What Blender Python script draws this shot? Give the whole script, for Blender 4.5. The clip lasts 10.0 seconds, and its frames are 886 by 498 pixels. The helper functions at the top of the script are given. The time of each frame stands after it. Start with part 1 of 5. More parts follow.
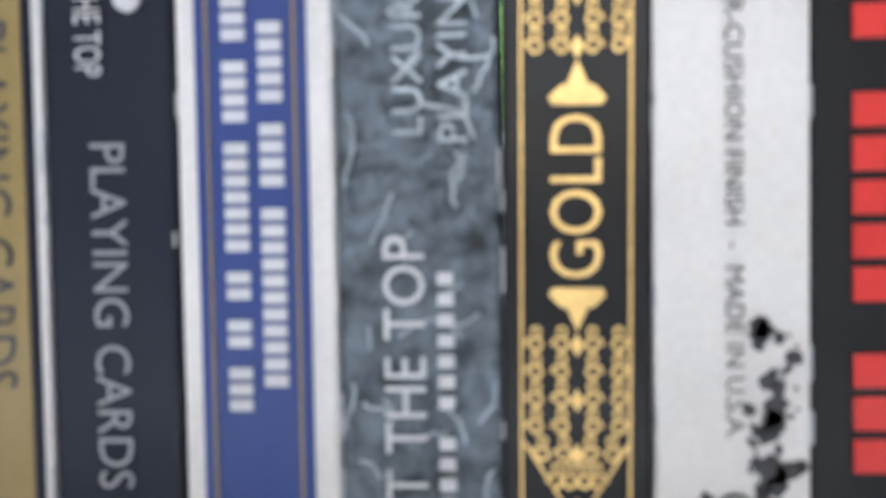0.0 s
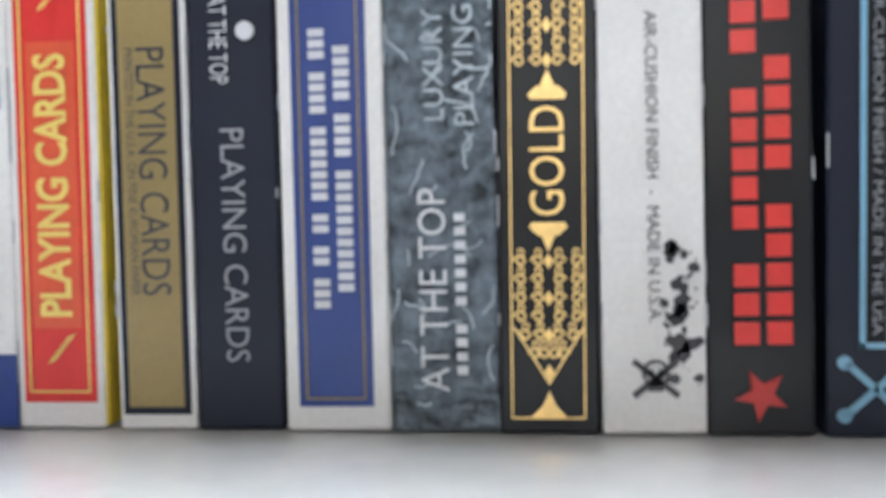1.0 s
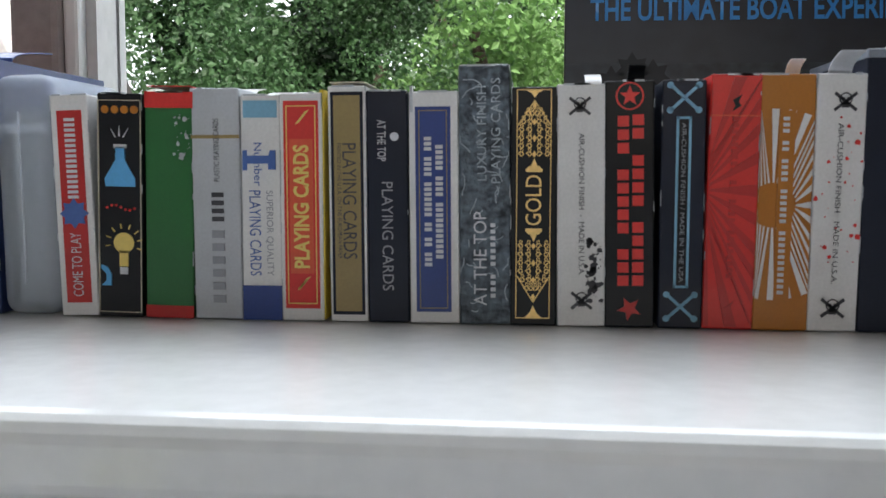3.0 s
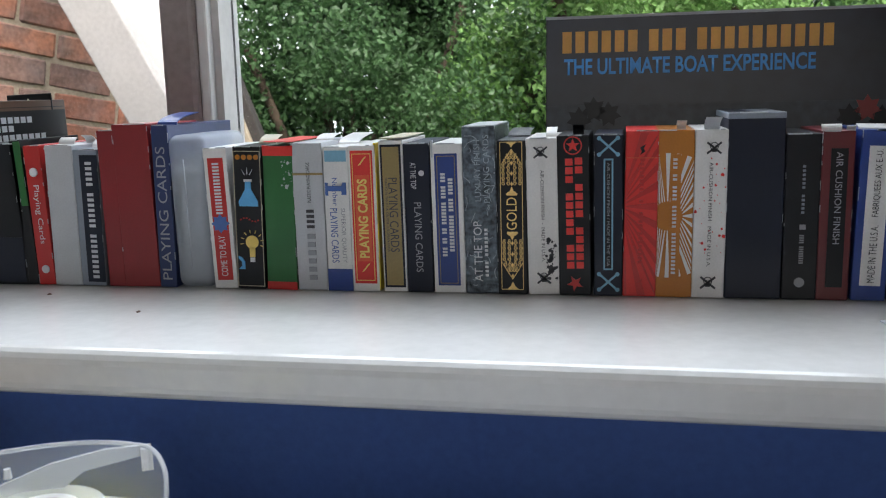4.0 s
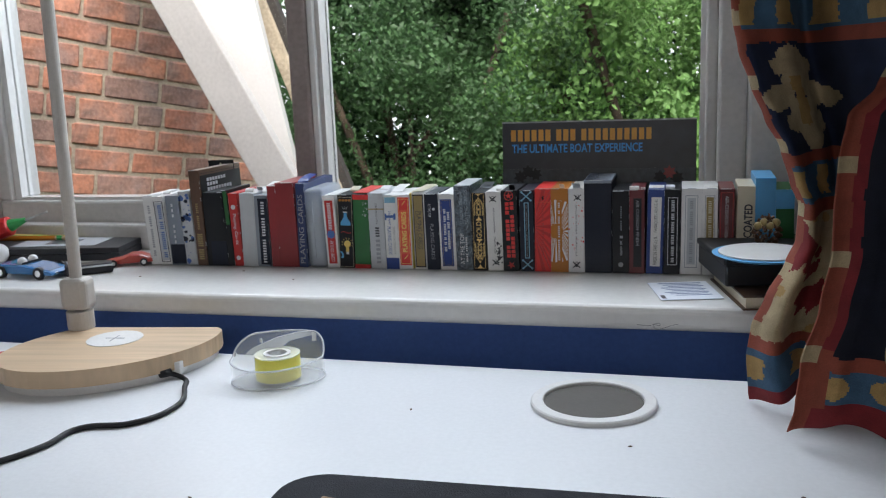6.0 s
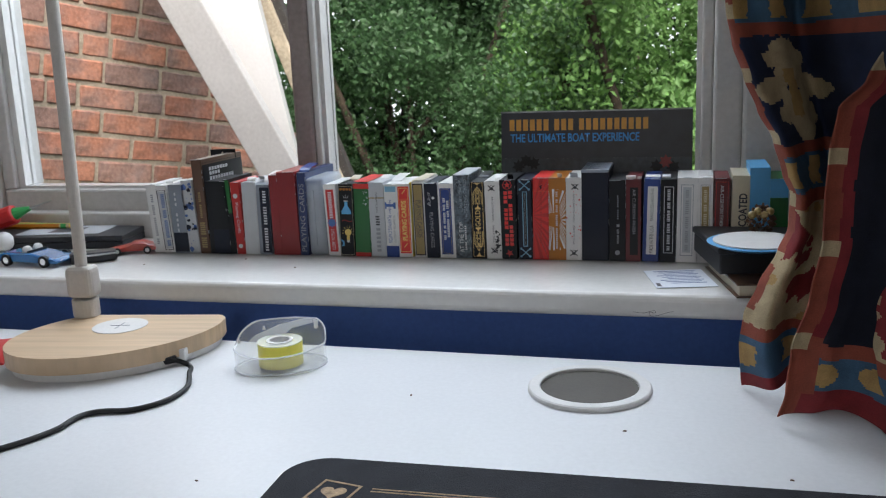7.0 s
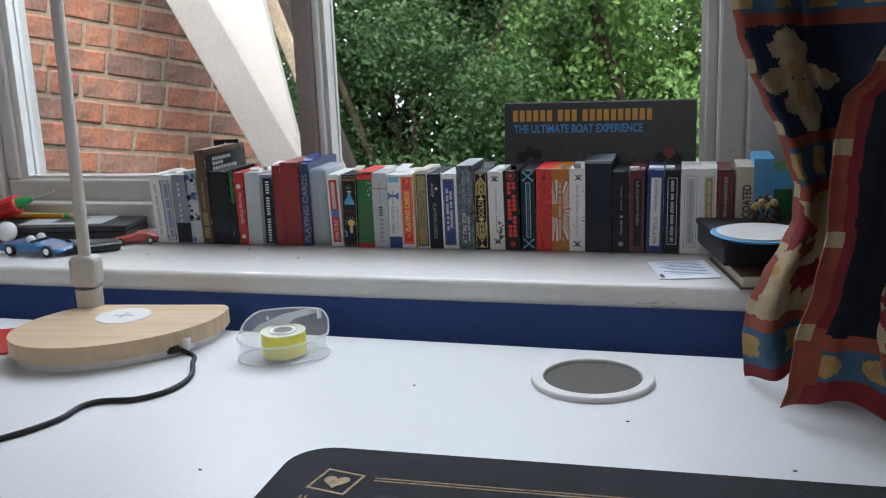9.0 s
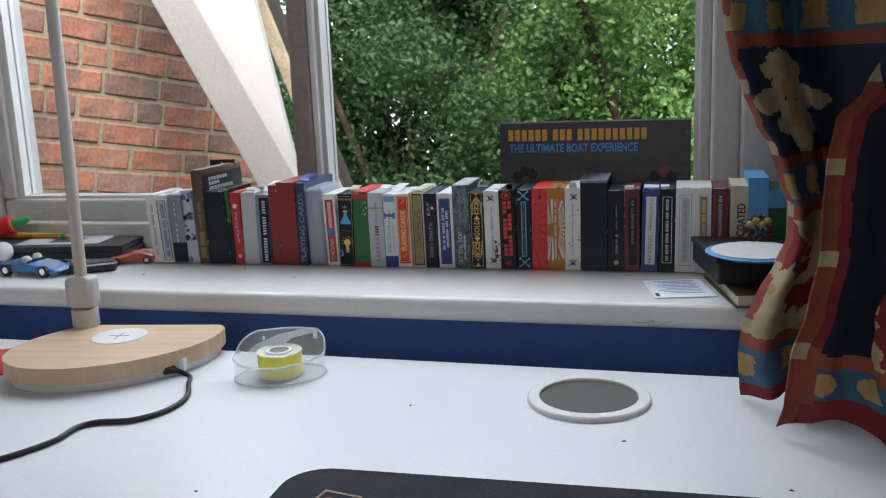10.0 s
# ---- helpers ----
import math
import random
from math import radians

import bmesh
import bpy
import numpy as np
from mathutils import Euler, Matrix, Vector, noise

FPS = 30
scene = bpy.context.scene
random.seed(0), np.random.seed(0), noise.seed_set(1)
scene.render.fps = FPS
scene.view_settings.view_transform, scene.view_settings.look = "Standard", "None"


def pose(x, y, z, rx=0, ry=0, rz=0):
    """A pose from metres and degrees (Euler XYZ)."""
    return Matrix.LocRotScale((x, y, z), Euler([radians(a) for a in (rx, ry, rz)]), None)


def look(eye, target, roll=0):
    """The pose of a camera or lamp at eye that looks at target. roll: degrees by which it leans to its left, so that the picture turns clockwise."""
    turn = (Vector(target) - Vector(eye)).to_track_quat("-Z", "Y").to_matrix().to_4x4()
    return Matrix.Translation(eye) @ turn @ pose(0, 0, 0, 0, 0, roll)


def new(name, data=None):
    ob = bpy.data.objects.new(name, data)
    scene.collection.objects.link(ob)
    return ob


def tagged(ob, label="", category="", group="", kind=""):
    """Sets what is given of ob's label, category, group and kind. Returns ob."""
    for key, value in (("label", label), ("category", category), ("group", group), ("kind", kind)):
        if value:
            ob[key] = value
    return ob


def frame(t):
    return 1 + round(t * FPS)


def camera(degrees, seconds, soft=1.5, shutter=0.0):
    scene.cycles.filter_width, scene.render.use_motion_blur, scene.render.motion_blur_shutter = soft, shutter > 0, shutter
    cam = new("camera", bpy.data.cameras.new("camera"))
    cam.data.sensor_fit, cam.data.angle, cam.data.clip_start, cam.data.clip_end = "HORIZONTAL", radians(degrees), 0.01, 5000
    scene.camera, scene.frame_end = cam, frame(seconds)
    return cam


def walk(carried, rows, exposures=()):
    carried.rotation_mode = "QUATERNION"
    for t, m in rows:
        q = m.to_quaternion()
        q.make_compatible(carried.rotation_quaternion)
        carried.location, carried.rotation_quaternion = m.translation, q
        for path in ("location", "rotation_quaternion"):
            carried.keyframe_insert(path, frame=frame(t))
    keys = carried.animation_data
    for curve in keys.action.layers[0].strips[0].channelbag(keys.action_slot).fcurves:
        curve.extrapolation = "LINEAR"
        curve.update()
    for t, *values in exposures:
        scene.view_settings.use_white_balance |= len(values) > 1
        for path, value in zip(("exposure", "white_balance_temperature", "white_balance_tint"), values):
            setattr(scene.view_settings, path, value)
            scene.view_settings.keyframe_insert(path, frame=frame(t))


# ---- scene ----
cam = camera(52.21, 10.0, soft=1.1)
cam.data.dof.use_dof, cam.data.dof.focus_distance, cam.data.dof.aperture_fstop = True, 0.62, 30.0
PATH = [
    (0, (0.0208, -0.1098, 0.8953), (-0.0484, 0.8868, 0.8501), -0.19),
    (0.5, (0.0226, -0.1243, 0.8857), (-0.0680, 0.8711, 0.8542), -1.24),
    (1, (0.0250, -0.1601, 0.8885), (-0.0657, 0.8348, 0.8455), -0.60),
    (1.5, (0.0257, -0.1958, 0.8883), (-0.0647, 0.7990, 0.8408), 0.23),
    (2, (0.0160, -0.2401, 0.8820), (-0.0389, 0.7580, 0.8548), 0.92),
    (3.5, (0.0540, -0.4097, 0.9316), (-0.0932, 0.5707, 0.8005), -0.56),
    (4, (0.0891, -0.5070, 0.9651), (-0.1046, 0.4589, 0.7929), -1.39),
    (4.5, (0.0940, -0.6274, 1.0204), (-0.0724, 0.3319, 0.7919), -1.69),
    (5, (0.1522, -0.7750, 1.0322), (-0.0553, 0.1825, 0.8318), -1.94),
    (5.5, (0.2383, -0.9330, 1.0552), (-0.0199, 0.0145, 0.8665), -2.31),
    (7, (0.2521, -0.9780, 1.0744), (-0.0059, -0.0344, 0.8668), -2.32),
    (7.5, (0.2522, -0.9784, 1.0746), (-0.0068, -0.0362, 0.8621), -2.25),
    (8, (0.2509, -0.9778, 1.0736), (-0.0080, -0.0361, 0.8592), -2.07),
    (8.5, (0.2515, -0.9779, 1.0738), (-0.0086, -0.0368, 0.8574), -2.25),
    (9, (0.2512, -0.9782, 1.0732), (-0.0091, -0.0372, 0.8569), -2.22),
    (9.5, (0.2524, -0.9794, 1.0751), (-0.0072, -0.0363, 0.8674), -2.20),
    (10, (0.2519, -0.9798, 1.0755), (-0.0046, -0.0337, 0.8780), -2.31),
]
walk(cam, [(t, look(e, g, r)) for t, e, g, r in PATH], exposures=[(0.0, 2.25, 6250, 14), (1.0, 2.05, 6300, 12), (2.0, 1.7, 6500, 11), (3.5, 0.6, 6400, 12), (4.0, 0.72, 6400, 12), (4.5, 0.78, 6400, 12), (5.0, 0.7, 6400, 12), (5.5, 0.6, 6350, 12), (10.0, 0.54, 6350, 12)])

# ---- light ----
world = bpy.data.worlds.new("sky")
scene.world = world
world.use_nodes = True
wn = world.node_tree
sky = wn.nodes.new("ShaderNodeTexSky")
sky.sky_type, sky.sun_disc = "NISHITA", False
sky.sun_elevation, sky.sun_rotation = radians(51), radians(151)
sky.air_density, sky.dust_density, sky.ozone_density = 1.2, 5.0, 1.0
wn.links.new(sky.outputs[0], wn.nodes["Background"].inputs[0])
wn.nodes["Background"].inputs[1].default_value = 0.14
sun = new("sun", bpy.data.lights.new("sun", "SUN"))
sun.data.energy, sun.data.angle, sun.data.color = 4.8, radians(45), (1.0, 0.98, 0.95)
sun.matrix_world = look((0, 0, 0), (-0.45, 0.8, -1.15))

def area_light(name, m, wide, high, power, color):
    ob = new(name, bpy.data.lights.new(name, "AREA"))
    ob.data.shape, ob.data.size, ob.data.size_y = "RECTANGLE", wide, high
    ob.data.energy, ob.data.color = power, color
    ob.matrix_world = m
    return ob

area_light("window_daylight", look((-0.1, 0.2, 1.55), (-0.1, -1.0, 0.95)), 0.9, 0.75, 7.0, (0.86, 0.94, 1.0))
# unseen fill lamp added behind the camera to brighten the box fronts
area_light("rear_fill_light", look((-0.5, -3.1, 1.6), (0.0, 0.0, 1.0)), 1.5, 1.1, 0.72, (0.95, 0.97, 1.0))

SILL, DESK = 0.85, 0.7997


# ---- materials ----
def mat(name, col, rough=0.5, metal=0.0, var=0.12, scale=30.0, fine=300.0, bump=0.08, coat=0.0, trans=0.0, ior=1.45, emit=0.0, spec=0.5, per=0.0, alpha=1.0):
    m = bpy.data.materials.new(name)
    m.use_nodes = True
    nt = m.node_tree
    b = nt.nodes["Principled BSDF"]
    b.inputs["Roughness"].default_value = rough
    b.inputs["Metallic"].default_value = metal
    b.inputs["Coat Weight"].default_value = coat
    b.inputs["Transmission Weight"].default_value = trans
    b.inputs["IOR"].default_value = ior
    b.inputs["Specular IOR Level"].default_value = spec
    b.inputs["Base Color"].default_value = (*col, 1)
    if var or bump:
        tc = nt.nodes.new("ShaderNodeTexCoord")
        n1, n2 = nt.nodes.new("ShaderNodeTexNoise"), nt.nodes.new("ShaderNodeTexNoise")
        n1.inputs["Scale"].default_value, n1.inputs["Detail"].default_value = scale, 4
        n2.inputs["Scale"].default_value, n2.inputs["Detail"].default_value = fine, 3
        for n in (n1, n2):
            nt.links.new(tc.outputs["Object"], n.inputs["Vector"])
        add = nt.nodes.new("ShaderNodeMath")
        add.operation = "ADD"
        nt.links.new(n1.outputs["Fac"], add.inputs[0])
        nt.links.new(n2.outputs["Fac"], add.inputs[1])
        rng = nt.nodes.new("ShaderNodeMapRange")
        rng.inputs["From Min"].default_value, rng.inputs["From Max"].default_value = 0.7, 1.3
        rng.inputs["To Min"].default_value, rng.inputs["To Max"].default_value = 1 - var, 1 + var
        nt.links.new(add.outputs[0], rng.inputs["Value"])
        last = rng.outputs["Result"]
        if per:
            oi = nt.nodes.new("ShaderNodeObjectInfo")
            r2 = nt.nodes.new("ShaderNodeMapRange")
            r2.inputs["To Min"].default_value, r2.inputs["To Max"].default_value = 1 - per, 1 + per
            nt.links.new(oi.outputs["Random"], r2.inputs["Value"])
            mm = nt.nodes.new("ShaderNodeMath")
            mm.operation = "MULTIPLY"
            nt.links.new(last, mm.inputs[0])
            nt.links.new(r2.outputs["Result"], mm.inputs[1])
            last = mm.outputs[0]
        hsv = nt.nodes.new("ShaderNodeHueSaturation")
        hsv.inputs["Color"].default_value = (*col, 1)
        nt.links.new(last, hsv.inputs["Value"])
        nt.links.new(hsv.outputs["Color"], b.inputs["Base Color"])
        if bump:
            bp = nt.nodes.new("ShaderNodeBump")
            bp.inputs["Strength"].default_value, bp.inputs["Distance"].default_value = bump, 0.002
            nt.links.new(n2.outputs["Fac"], bp.inputs["Height"])
            nt.links.new(bp.outputs["Normal"], b.inputs["Normal"])
    return m


def card(name, col, rough=0.38, var=0.07, **k):
    m = mat(name, col, rough, var=var, scale=60, fine=900, bump=0.03, coat=0.18, **k)
    m.node_tree.nodes["Principled BSDF"].inputs["Coat Roughness"].default_value = 0.16
    return m


WHITE = card("white_card", (0.74, 0.73, 0.72))
CREAM = card("cream_card", (0.62, 0.56, 0.42))
PALE = card("pale_grey_card", (0.48, 0.50, 0.53))
GREY = card("grey_card", (0.22, 0.25, 0.30))
NAVY = card("navy_card", (0.008, 0.012, 0.027), rough=0.5, spec=0.3)
BLACK = card("black_card", (0.008, 0.009, 0.012), rough=0.5, spec=0.3)
BLUE = card("blue_card", (0.015, 0.045, 0.22))
MIDBLUE = card("mid_blue_ink", (0.06, 0.13, 0.38))
RED = card("red_card", (0.48, 0.02, 0.018))
DARKRED = card("dark_red_card", (0.24, 0.014, 0.018))
SCARLET = card("scarlet_ink", (0.68, 0.03, 0.025))
ORANGE = card("orange_red_ink", (0.72, 0.10, 0.04))
AMBER = card("amber_card", (0.45, 0.16, 0.012))
YELLOW = card("yellow_card", (0.75, 0.55, 0.04))
LETTER_YELLOW = card("yellow_ink", (0.80, 0.60, 0.16))
GREEN = card("green_card", (0.015, 0.13, 0.03))
TAN = card("gold_brown_card", (0.30, 0.22, 0.085), rough=0.3)
DEEPBLUE = card("deep_blue_card", (0.018, 0.035, 0.12))
BROWN = card("brown_card", (0.10, 0.05, 0.028))
SKY = card("sky_blue_card", (0.10, 0.38, 0.70))
GLOW = card("pale_blue_ink", (0.20, 0.42, 0.58))
DARKINK = card("dark_ink", (0.05, 0.05, 0.06))
GREYINK = card("grey_ink", (0.30, 0.31, 0.34))
LIGHTINK = card("light_ink", (0.62, 0.63, 0.66))
MAROON = card("maroon_card", (0.12, 0.012, 0.016))
GOLD = mat("gold_foil", (0.72, 0.50, 0.20), 0.32, metal=0.75, var=0.15, scale=200, fine=900, bump=0.1)
SILVER = mat("embossed_foil", (0.10, 0.125, 0.15), 0.33, metal=0.35, var=0.75, scale=110, fine=330, bump=0.9)
HAZE = mat("pale_sky_backdrop", (0.8, 0.85, 0.9), 1.0, var=0, bump=0)
HAZE.node_tree.nodes["Principled BSDF"].inputs["Emission Color"].default_value = (0.86, 0.93, 1.0, 1)
HAZE.node_tree.nodes["Principled BSDF"].inputs["Emission Strength"].default_value = 0.6
PAINT_WHITE = mat("white_gloss_paint", (0.74, 0.73, 0.71), 0.16, var=0.05, scale=6, fine=120, bump=0.05)
PAINT_FRAME = mat("window_frame_paint", (0.60, 0.58, 0.56), 0.4, var=0.08, scale=9, fine=160, bump=0.06)
POST = mat("brown_grey_mullion_paint", (0.30, 0.25, 0.24), 0.45, var=0.15, scale=12, fine=160, bump=0.1)
BLUE_WALL = mat("navy_blue_wall_paint", (0.040, 0.098, 0.32), 0.6, var=0.12, scale=5, fine=250, bump=0.1)
CREAM_WALL = mat("pale_wall_plaster", (0.62, 0.60, 0.56), 0.8, var=0.08, scale=3, fine=200, bump=0.15)
CEIL = mat("ceiling_plaster", (0.75, 0.74, 0.72), 0.9, var=0.05, scale=3, fine=200, bump=0.1)
CARPET = mat("grey_carpet", (0.22, 0.20, 0.18), 0.95, var=0.2, scale=20, fine=400, bump=0.5)
LAMINATE = mat("white_desk_laminate", (0.70, 0.71, 0.73), 0.36, var=0.04, scale=7, fine=240, bump=0.05)
GLASS = mat("window_glass", (1, 1, 1), 0.0, var=0, bump=0, trans=1.0, ior=1.08)
CLEAR = mat("clear_plastic", (0.90, 0.93, 0.97), 0.08, var=0, bump=0)
CLEAR.node_tree.nodes["Principled BSDF"].inputs["Alpha"].default_value = 0.16
CLEAR_EDGE = mat("clear_plastic_edge", (0.92, 0.95, 0.98), 0.08, var=0, bump=0)
CLEAR_EDGE.node_tree.nodes["Principled BSDF"].inputs["Alpha"].default_value = 0.38
FROST = mat("frosted_plastic", (0.78, 0.84, 0.92), 0.28, var=0.03, scale=30, bump=0.05, ior=1.4)
FROST.node_tree.nodes["Principled BSDF"].inputs["Alpha"].default_value = 0.30
STEEL = mat("brushed_steel", (0.6, 0.6, 0.6), 0.3, metal=1.0)
CHROME = mat("chrome", (0.8, 0.8, 0.8), 0.12, metal=1.0, var=0, bump=0)
RUBBER = mat("black_rubber", (0.018, 0.018, 0.02), 0.55)
BLACK_PLASTIC = mat("black_plastic", (0.02, 0.021, 0.025), 0.42)
LAMP_PAINT = mat("beige_lamp_paint", (0.52, 0.49, 0.45), 0.4, var=0.05)
WHITE_PLASTIC = mat("white_plastic", (0.72, 0.71, 0.70), 0.4, var=0.05)
BEIGE_PLASTIC = mat("stone_plastic", (0.085, 0.075, 0.066), 0.75, var=0.05)
BRICK = mat("red_brick", (0.36, 0.125, 0.075), 0.9, var=0.4, scale=14, fine=70, bump=0.7, per=0.12)
nt_b = BRICK.node_tree
oi_b, rp_b, hs_b = nt_b.nodes.new("ShaderNodeObjectInfo"), nt_b.nodes.new("ShaderNodeValToRGB"), nt_b.nodes["Hue/Saturation/Value"]
el_b = rp_b.color_ramp.elements
el_b[0].position, el_b[0].color = 0.0, (0.34, 0.20, 0.155, 1)
el_b[1].position, el_b[1].color = 1.0, (0.44, 0.21, 0.14, 1)
for at_b, col_b in ((0.22, (0.31, 0.20, 0.165, 1)), (0.34, (0.44, 0.19, 0.125, 1)), (0.65, (0.50, 0.225, 0.14, 1)), (0.85, (0.37, 0.215, 0.165, 1))):
    el_b.new(at_b).color = col_b
nt_b.links.new(oi_b.outputs["Random"], rp_b.inputs["Fac"])
bl_b, br_b, mx_b = nt_b.nodes.new("ShaderNodeTexNoise"), nt_b.nodes.new("ShaderNodeMapRange"), nt_b.nodes.new("ShaderNodeMixRGB")
of_b, ct_b = nt_b.nodes.new("ShaderNodeVectorMath"), nt_b.nodes.new("ShaderNodeTexCoord")
of_b.operation = "ADD"
nt_b.links.new(ct_b.outputs["Object"], of_b.inputs[0])
nt_b.links.new(oi_b.outputs["Location"], of_b.inputs[1])
bl_b.inputs["Scale"].default_value, bl_b.inputs["Detail"].default_value = 9.0, 5
br_b.inputs["From Min"].default_value, br_b.inputs["From Max"].default_value = 0.44, 0.66
br_b.inputs["To Max"].default_value = 0.65
mx_b.inputs["Color2"].default_value = (0.22, 0.185, 0.175, 1)
nt_b.links.new(of_b.outputs["Vector"], bl_b.inputs["Vector"])
nt_b.links.new(bl_b.outputs["Fac"], br_b.inputs["Value"])
nt_b.links.new(br_b.outputs["Result"], mx_b.inputs["Fac"])
nt_b.links.new(rp_b.outputs["Color"], mx_b.inputs["Color1"])
nt_b.links.new(mx_b.outputs["Color"], hs_b.inputs["Color"])
MORTAR = mat("sandy_mortar", (0.44, 0.37, 0.28), 0.95, var=0.25, scale=20, fine=120, bump=0.6)
# white paint greyed, so the board's shade is put into its colour
BOARD = mat("painted_bargeboard", (0.52, 0.51, 0.49), 0.6, var=0.1, scale=6, fine=90, bump=0.2)
TIMBER = mat("bare_timber", (0.42, 0.36, 0.26), 0.8, var=0.3, scale=14, fine=90, bump=0.3)
TILE = mat("dark_roof_tile", (0.05, 0.045, 0.04), 0.85, var=0.3, scale=10, fine=80, bump=0.4)
BARK = mat("bark", (0.06, 0.045, 0.03), 0.95, var=0.4, scale=8, fine=40, bump=0.6)
LEAF_A = mat("holly_leaf", (0.062, 0.132, 0.048), 0.5, var=0.45, scale=2.2, fine=9, bump=0)
LEAF_B = mat("oak_leaf", (0.15, 0.29, 0.08), 0.6, var=0.4, scale=2.2, fine=9, bump=0)
LEAF_C = mat("conifer_leaf", (0.018, 0.045, 0.016), 0.6, var=0.45, scale=2.2, fine=9, bump=0)
for leafy in (LEAF_A, LEAF_B, LEAF_C):
    nt_l = leafy.node_tree
    tr_l, mx_l = nt_l.nodes.new("ShaderNodeBsdfTranslucent"), nt_l.nodes.new("ShaderNodeMixShader")
    mx_l.inputs["Fac"].default_value = 0.38
    nt_l.links.new(nt_l.nodes["Hue/Saturation/Value"].outputs["Color"], tr_l.inputs["Color"])
    nt_l.links.new(nt_l.nodes["Principled BSDF"].outputs[0], mx_l.inputs[1])
    nt_l.links.new(tr_l.outputs[0], mx_l.inputs[2])
    nt_l.links.new(mx_l.outputs[0], nt_l.nodes["Material Output"].inputs["Surface"])
GRASS = mat("grass_ground", (0.04, 0.08, 0.02), 0.95, var=0.4, scale=3, fine=30, bump=0.4)
MATCLOTH = mat("black_felt", (0.016, 0.018, 0.024), 0.95, var=0.3, scale=40, fine=900, bump=0.5)
MATGOLD = mat("printed_gold", (0.36, 0.24, 0.13), 0.7, var=0.5, scale=200, fine=900, bump=0.2)
TAPE = mat("yellow_tape", (0.82, 0.74, 0.10), 0.3, var=0.05, scale=20)


def wood_mat(name, col):
    m = mat(name, col, 0.45, var=0.12, scale=4, fine=60, bump=0.05)
    nt = m.node_tree
    tc, mp, wv = nt.nodes.new("ShaderNodeTexCoord"), nt.nodes.new("ShaderNodeMapping"), nt.nodes.new("ShaderNodeTexNoise")
    mp.inputs["Scale"].default_value = (6, 140, 20)
    mp.inputs["Rotation"].default_value = (0, 0, radians(-28))
    wv.inputs["Scale"].default_value, wv.inputs["Detail"].default_value = 1.0, 5
    nt.links.new(tc.outputs["Object"], mp.inputs["Vector"])
    nt.links.new(mp.outputs["Vector"], wv.inputs["Vector"])
    ramp = nt.nodes.new("ShaderNodeValToRGB")
    ramp.color_ramp.elements[0].position, ramp.color_ramp.elements[1].position = 0.3, 0.7
    ramp.color_ramp.elements[0].color = (*[c * 0.82 for c in col], 1)
    ramp.color_ramp.elements[1].color = (*[min(1, c * 1.1) for c in col], 1)
    nt.links.new(wv.outputs["Fac"], ramp.inputs["Fac"])
    nt.links.new(ramp.outputs["Color"], nt.nodes["Principled BSDF"].inputs["Base Color"])
    return m


BIRCH = wood_mat("light_birch_wood", (0.62, 0.45, 0.29))


# ---- mesh helpers ----
def finish(name, bm, material, smooth=False):
    me = bpy.data.meshes.new(name)
    bmesh.ops.recalc_face_normals(bm, faces=bm.faces)
    bm.to_mesh(me)
    bm.free()
    for m in (material if isinstance(material, (list, tuple)) else [material]):
        me.materials.append(m)
    if smooth:
        for p in me.polygons:
            p.use_smooth = True
    return me


def part(name, bm, material, parent=None, label="", smooth=False):
    me = bm if isinstance(bm, bpy.types.Mesh) else finish(name, bm, material, smooth)
    ob = new(name, me)
    if parent is not None:
        ob.parent = parent
    if label:
        tagged(ob, label=label)
    return ob


def thing(name, m, label, category, group=""):
    ob = new(name)
    ob.empty_display_size = 0.01
    ob.matrix_world = m
    return tagged(ob, label=label, category=category, group=group)


def structure(name, bm, material, label="", smooth=False):
    return tagged(part(name, bm, material, smooth=smooth), label=label, category=name.split("_")[0], kind="structure")


def box(x0, y0, z0, x1, y1, z1, bev=0.0, seg=2, bm=None):
    bm = bm or bmesh.new()
    geo = bmesh.ops.create_cube(bm, size=1.0)
    vs = geo["verts"]
    for v in vs:
        v.co = Vector(((x0 + x1) / 2 + v.co.x * (x1 - x0), (y0 + y1) / 2 + v.co.y * (y1 - y0), (z0 + z1) / 2 + v.co.z * (z1 - z0)))
    if bev:
        es = list({e for v in vs for e in v.link_edges})
        bmesh.ops.bevel(bm, geom=es, offset=bev, segments=seg, affect="EDGES", profile=0.5)
    return bm


def cyl(r0, r1, z0, z1, seg=32, bm=None, m=None, bev=0.0):
    bm = bm or bmesh.new()
    geo = bmesh.ops.create_cone(bm, cap_ends=True, segments=seg, radius1=r0, radius2=r1, depth=z1 - z0)
    vs = geo["verts"]
    bmesh.ops.translate(bm, verts=vs, vec=(0, 0, (z0 + z1) / 2))
    if bev:
        es = [e for e in {e for v in vs for e in v.link_edges} if len(e.link_faces) == 2 and any(len(f.verts) > 4 for f in e.link_faces)]
        geo = bmesh.ops.bevel(bm, geom=es, offset=bev, segments=2, affect="EDGES", profile=0.5)
        vs = list({v for f in geo["faces"] for v in f.verts} | {v for v in vs if v.is_valid})
    if m is not None:
        bmesh.ops.transform(bm, matrix=m, verts=vs)
    return bm


def prism(points, z0, z1, bm=None, m=None):
    """An outline in x, y drawn up from z0 to z1."""
    bm = bm or bmesh.new()
    lo = [bm.verts.new((x, y, z0)) for x, y in points]
    hi = [bm.verts.new((x, y, z1)) for x, y in points]
    bm.faces.new(lo[::-1])
    bm.faces.new(hi)
    n = len(points)
    for i in range(n):
        j = (i + 1) % n
        bm.faces.new((lo[i], lo[j], hi[j], hi[i]))
    if m is not None:
        bmesh.ops.transform(bm, matrix=m, verts=lo + hi)
    return bm


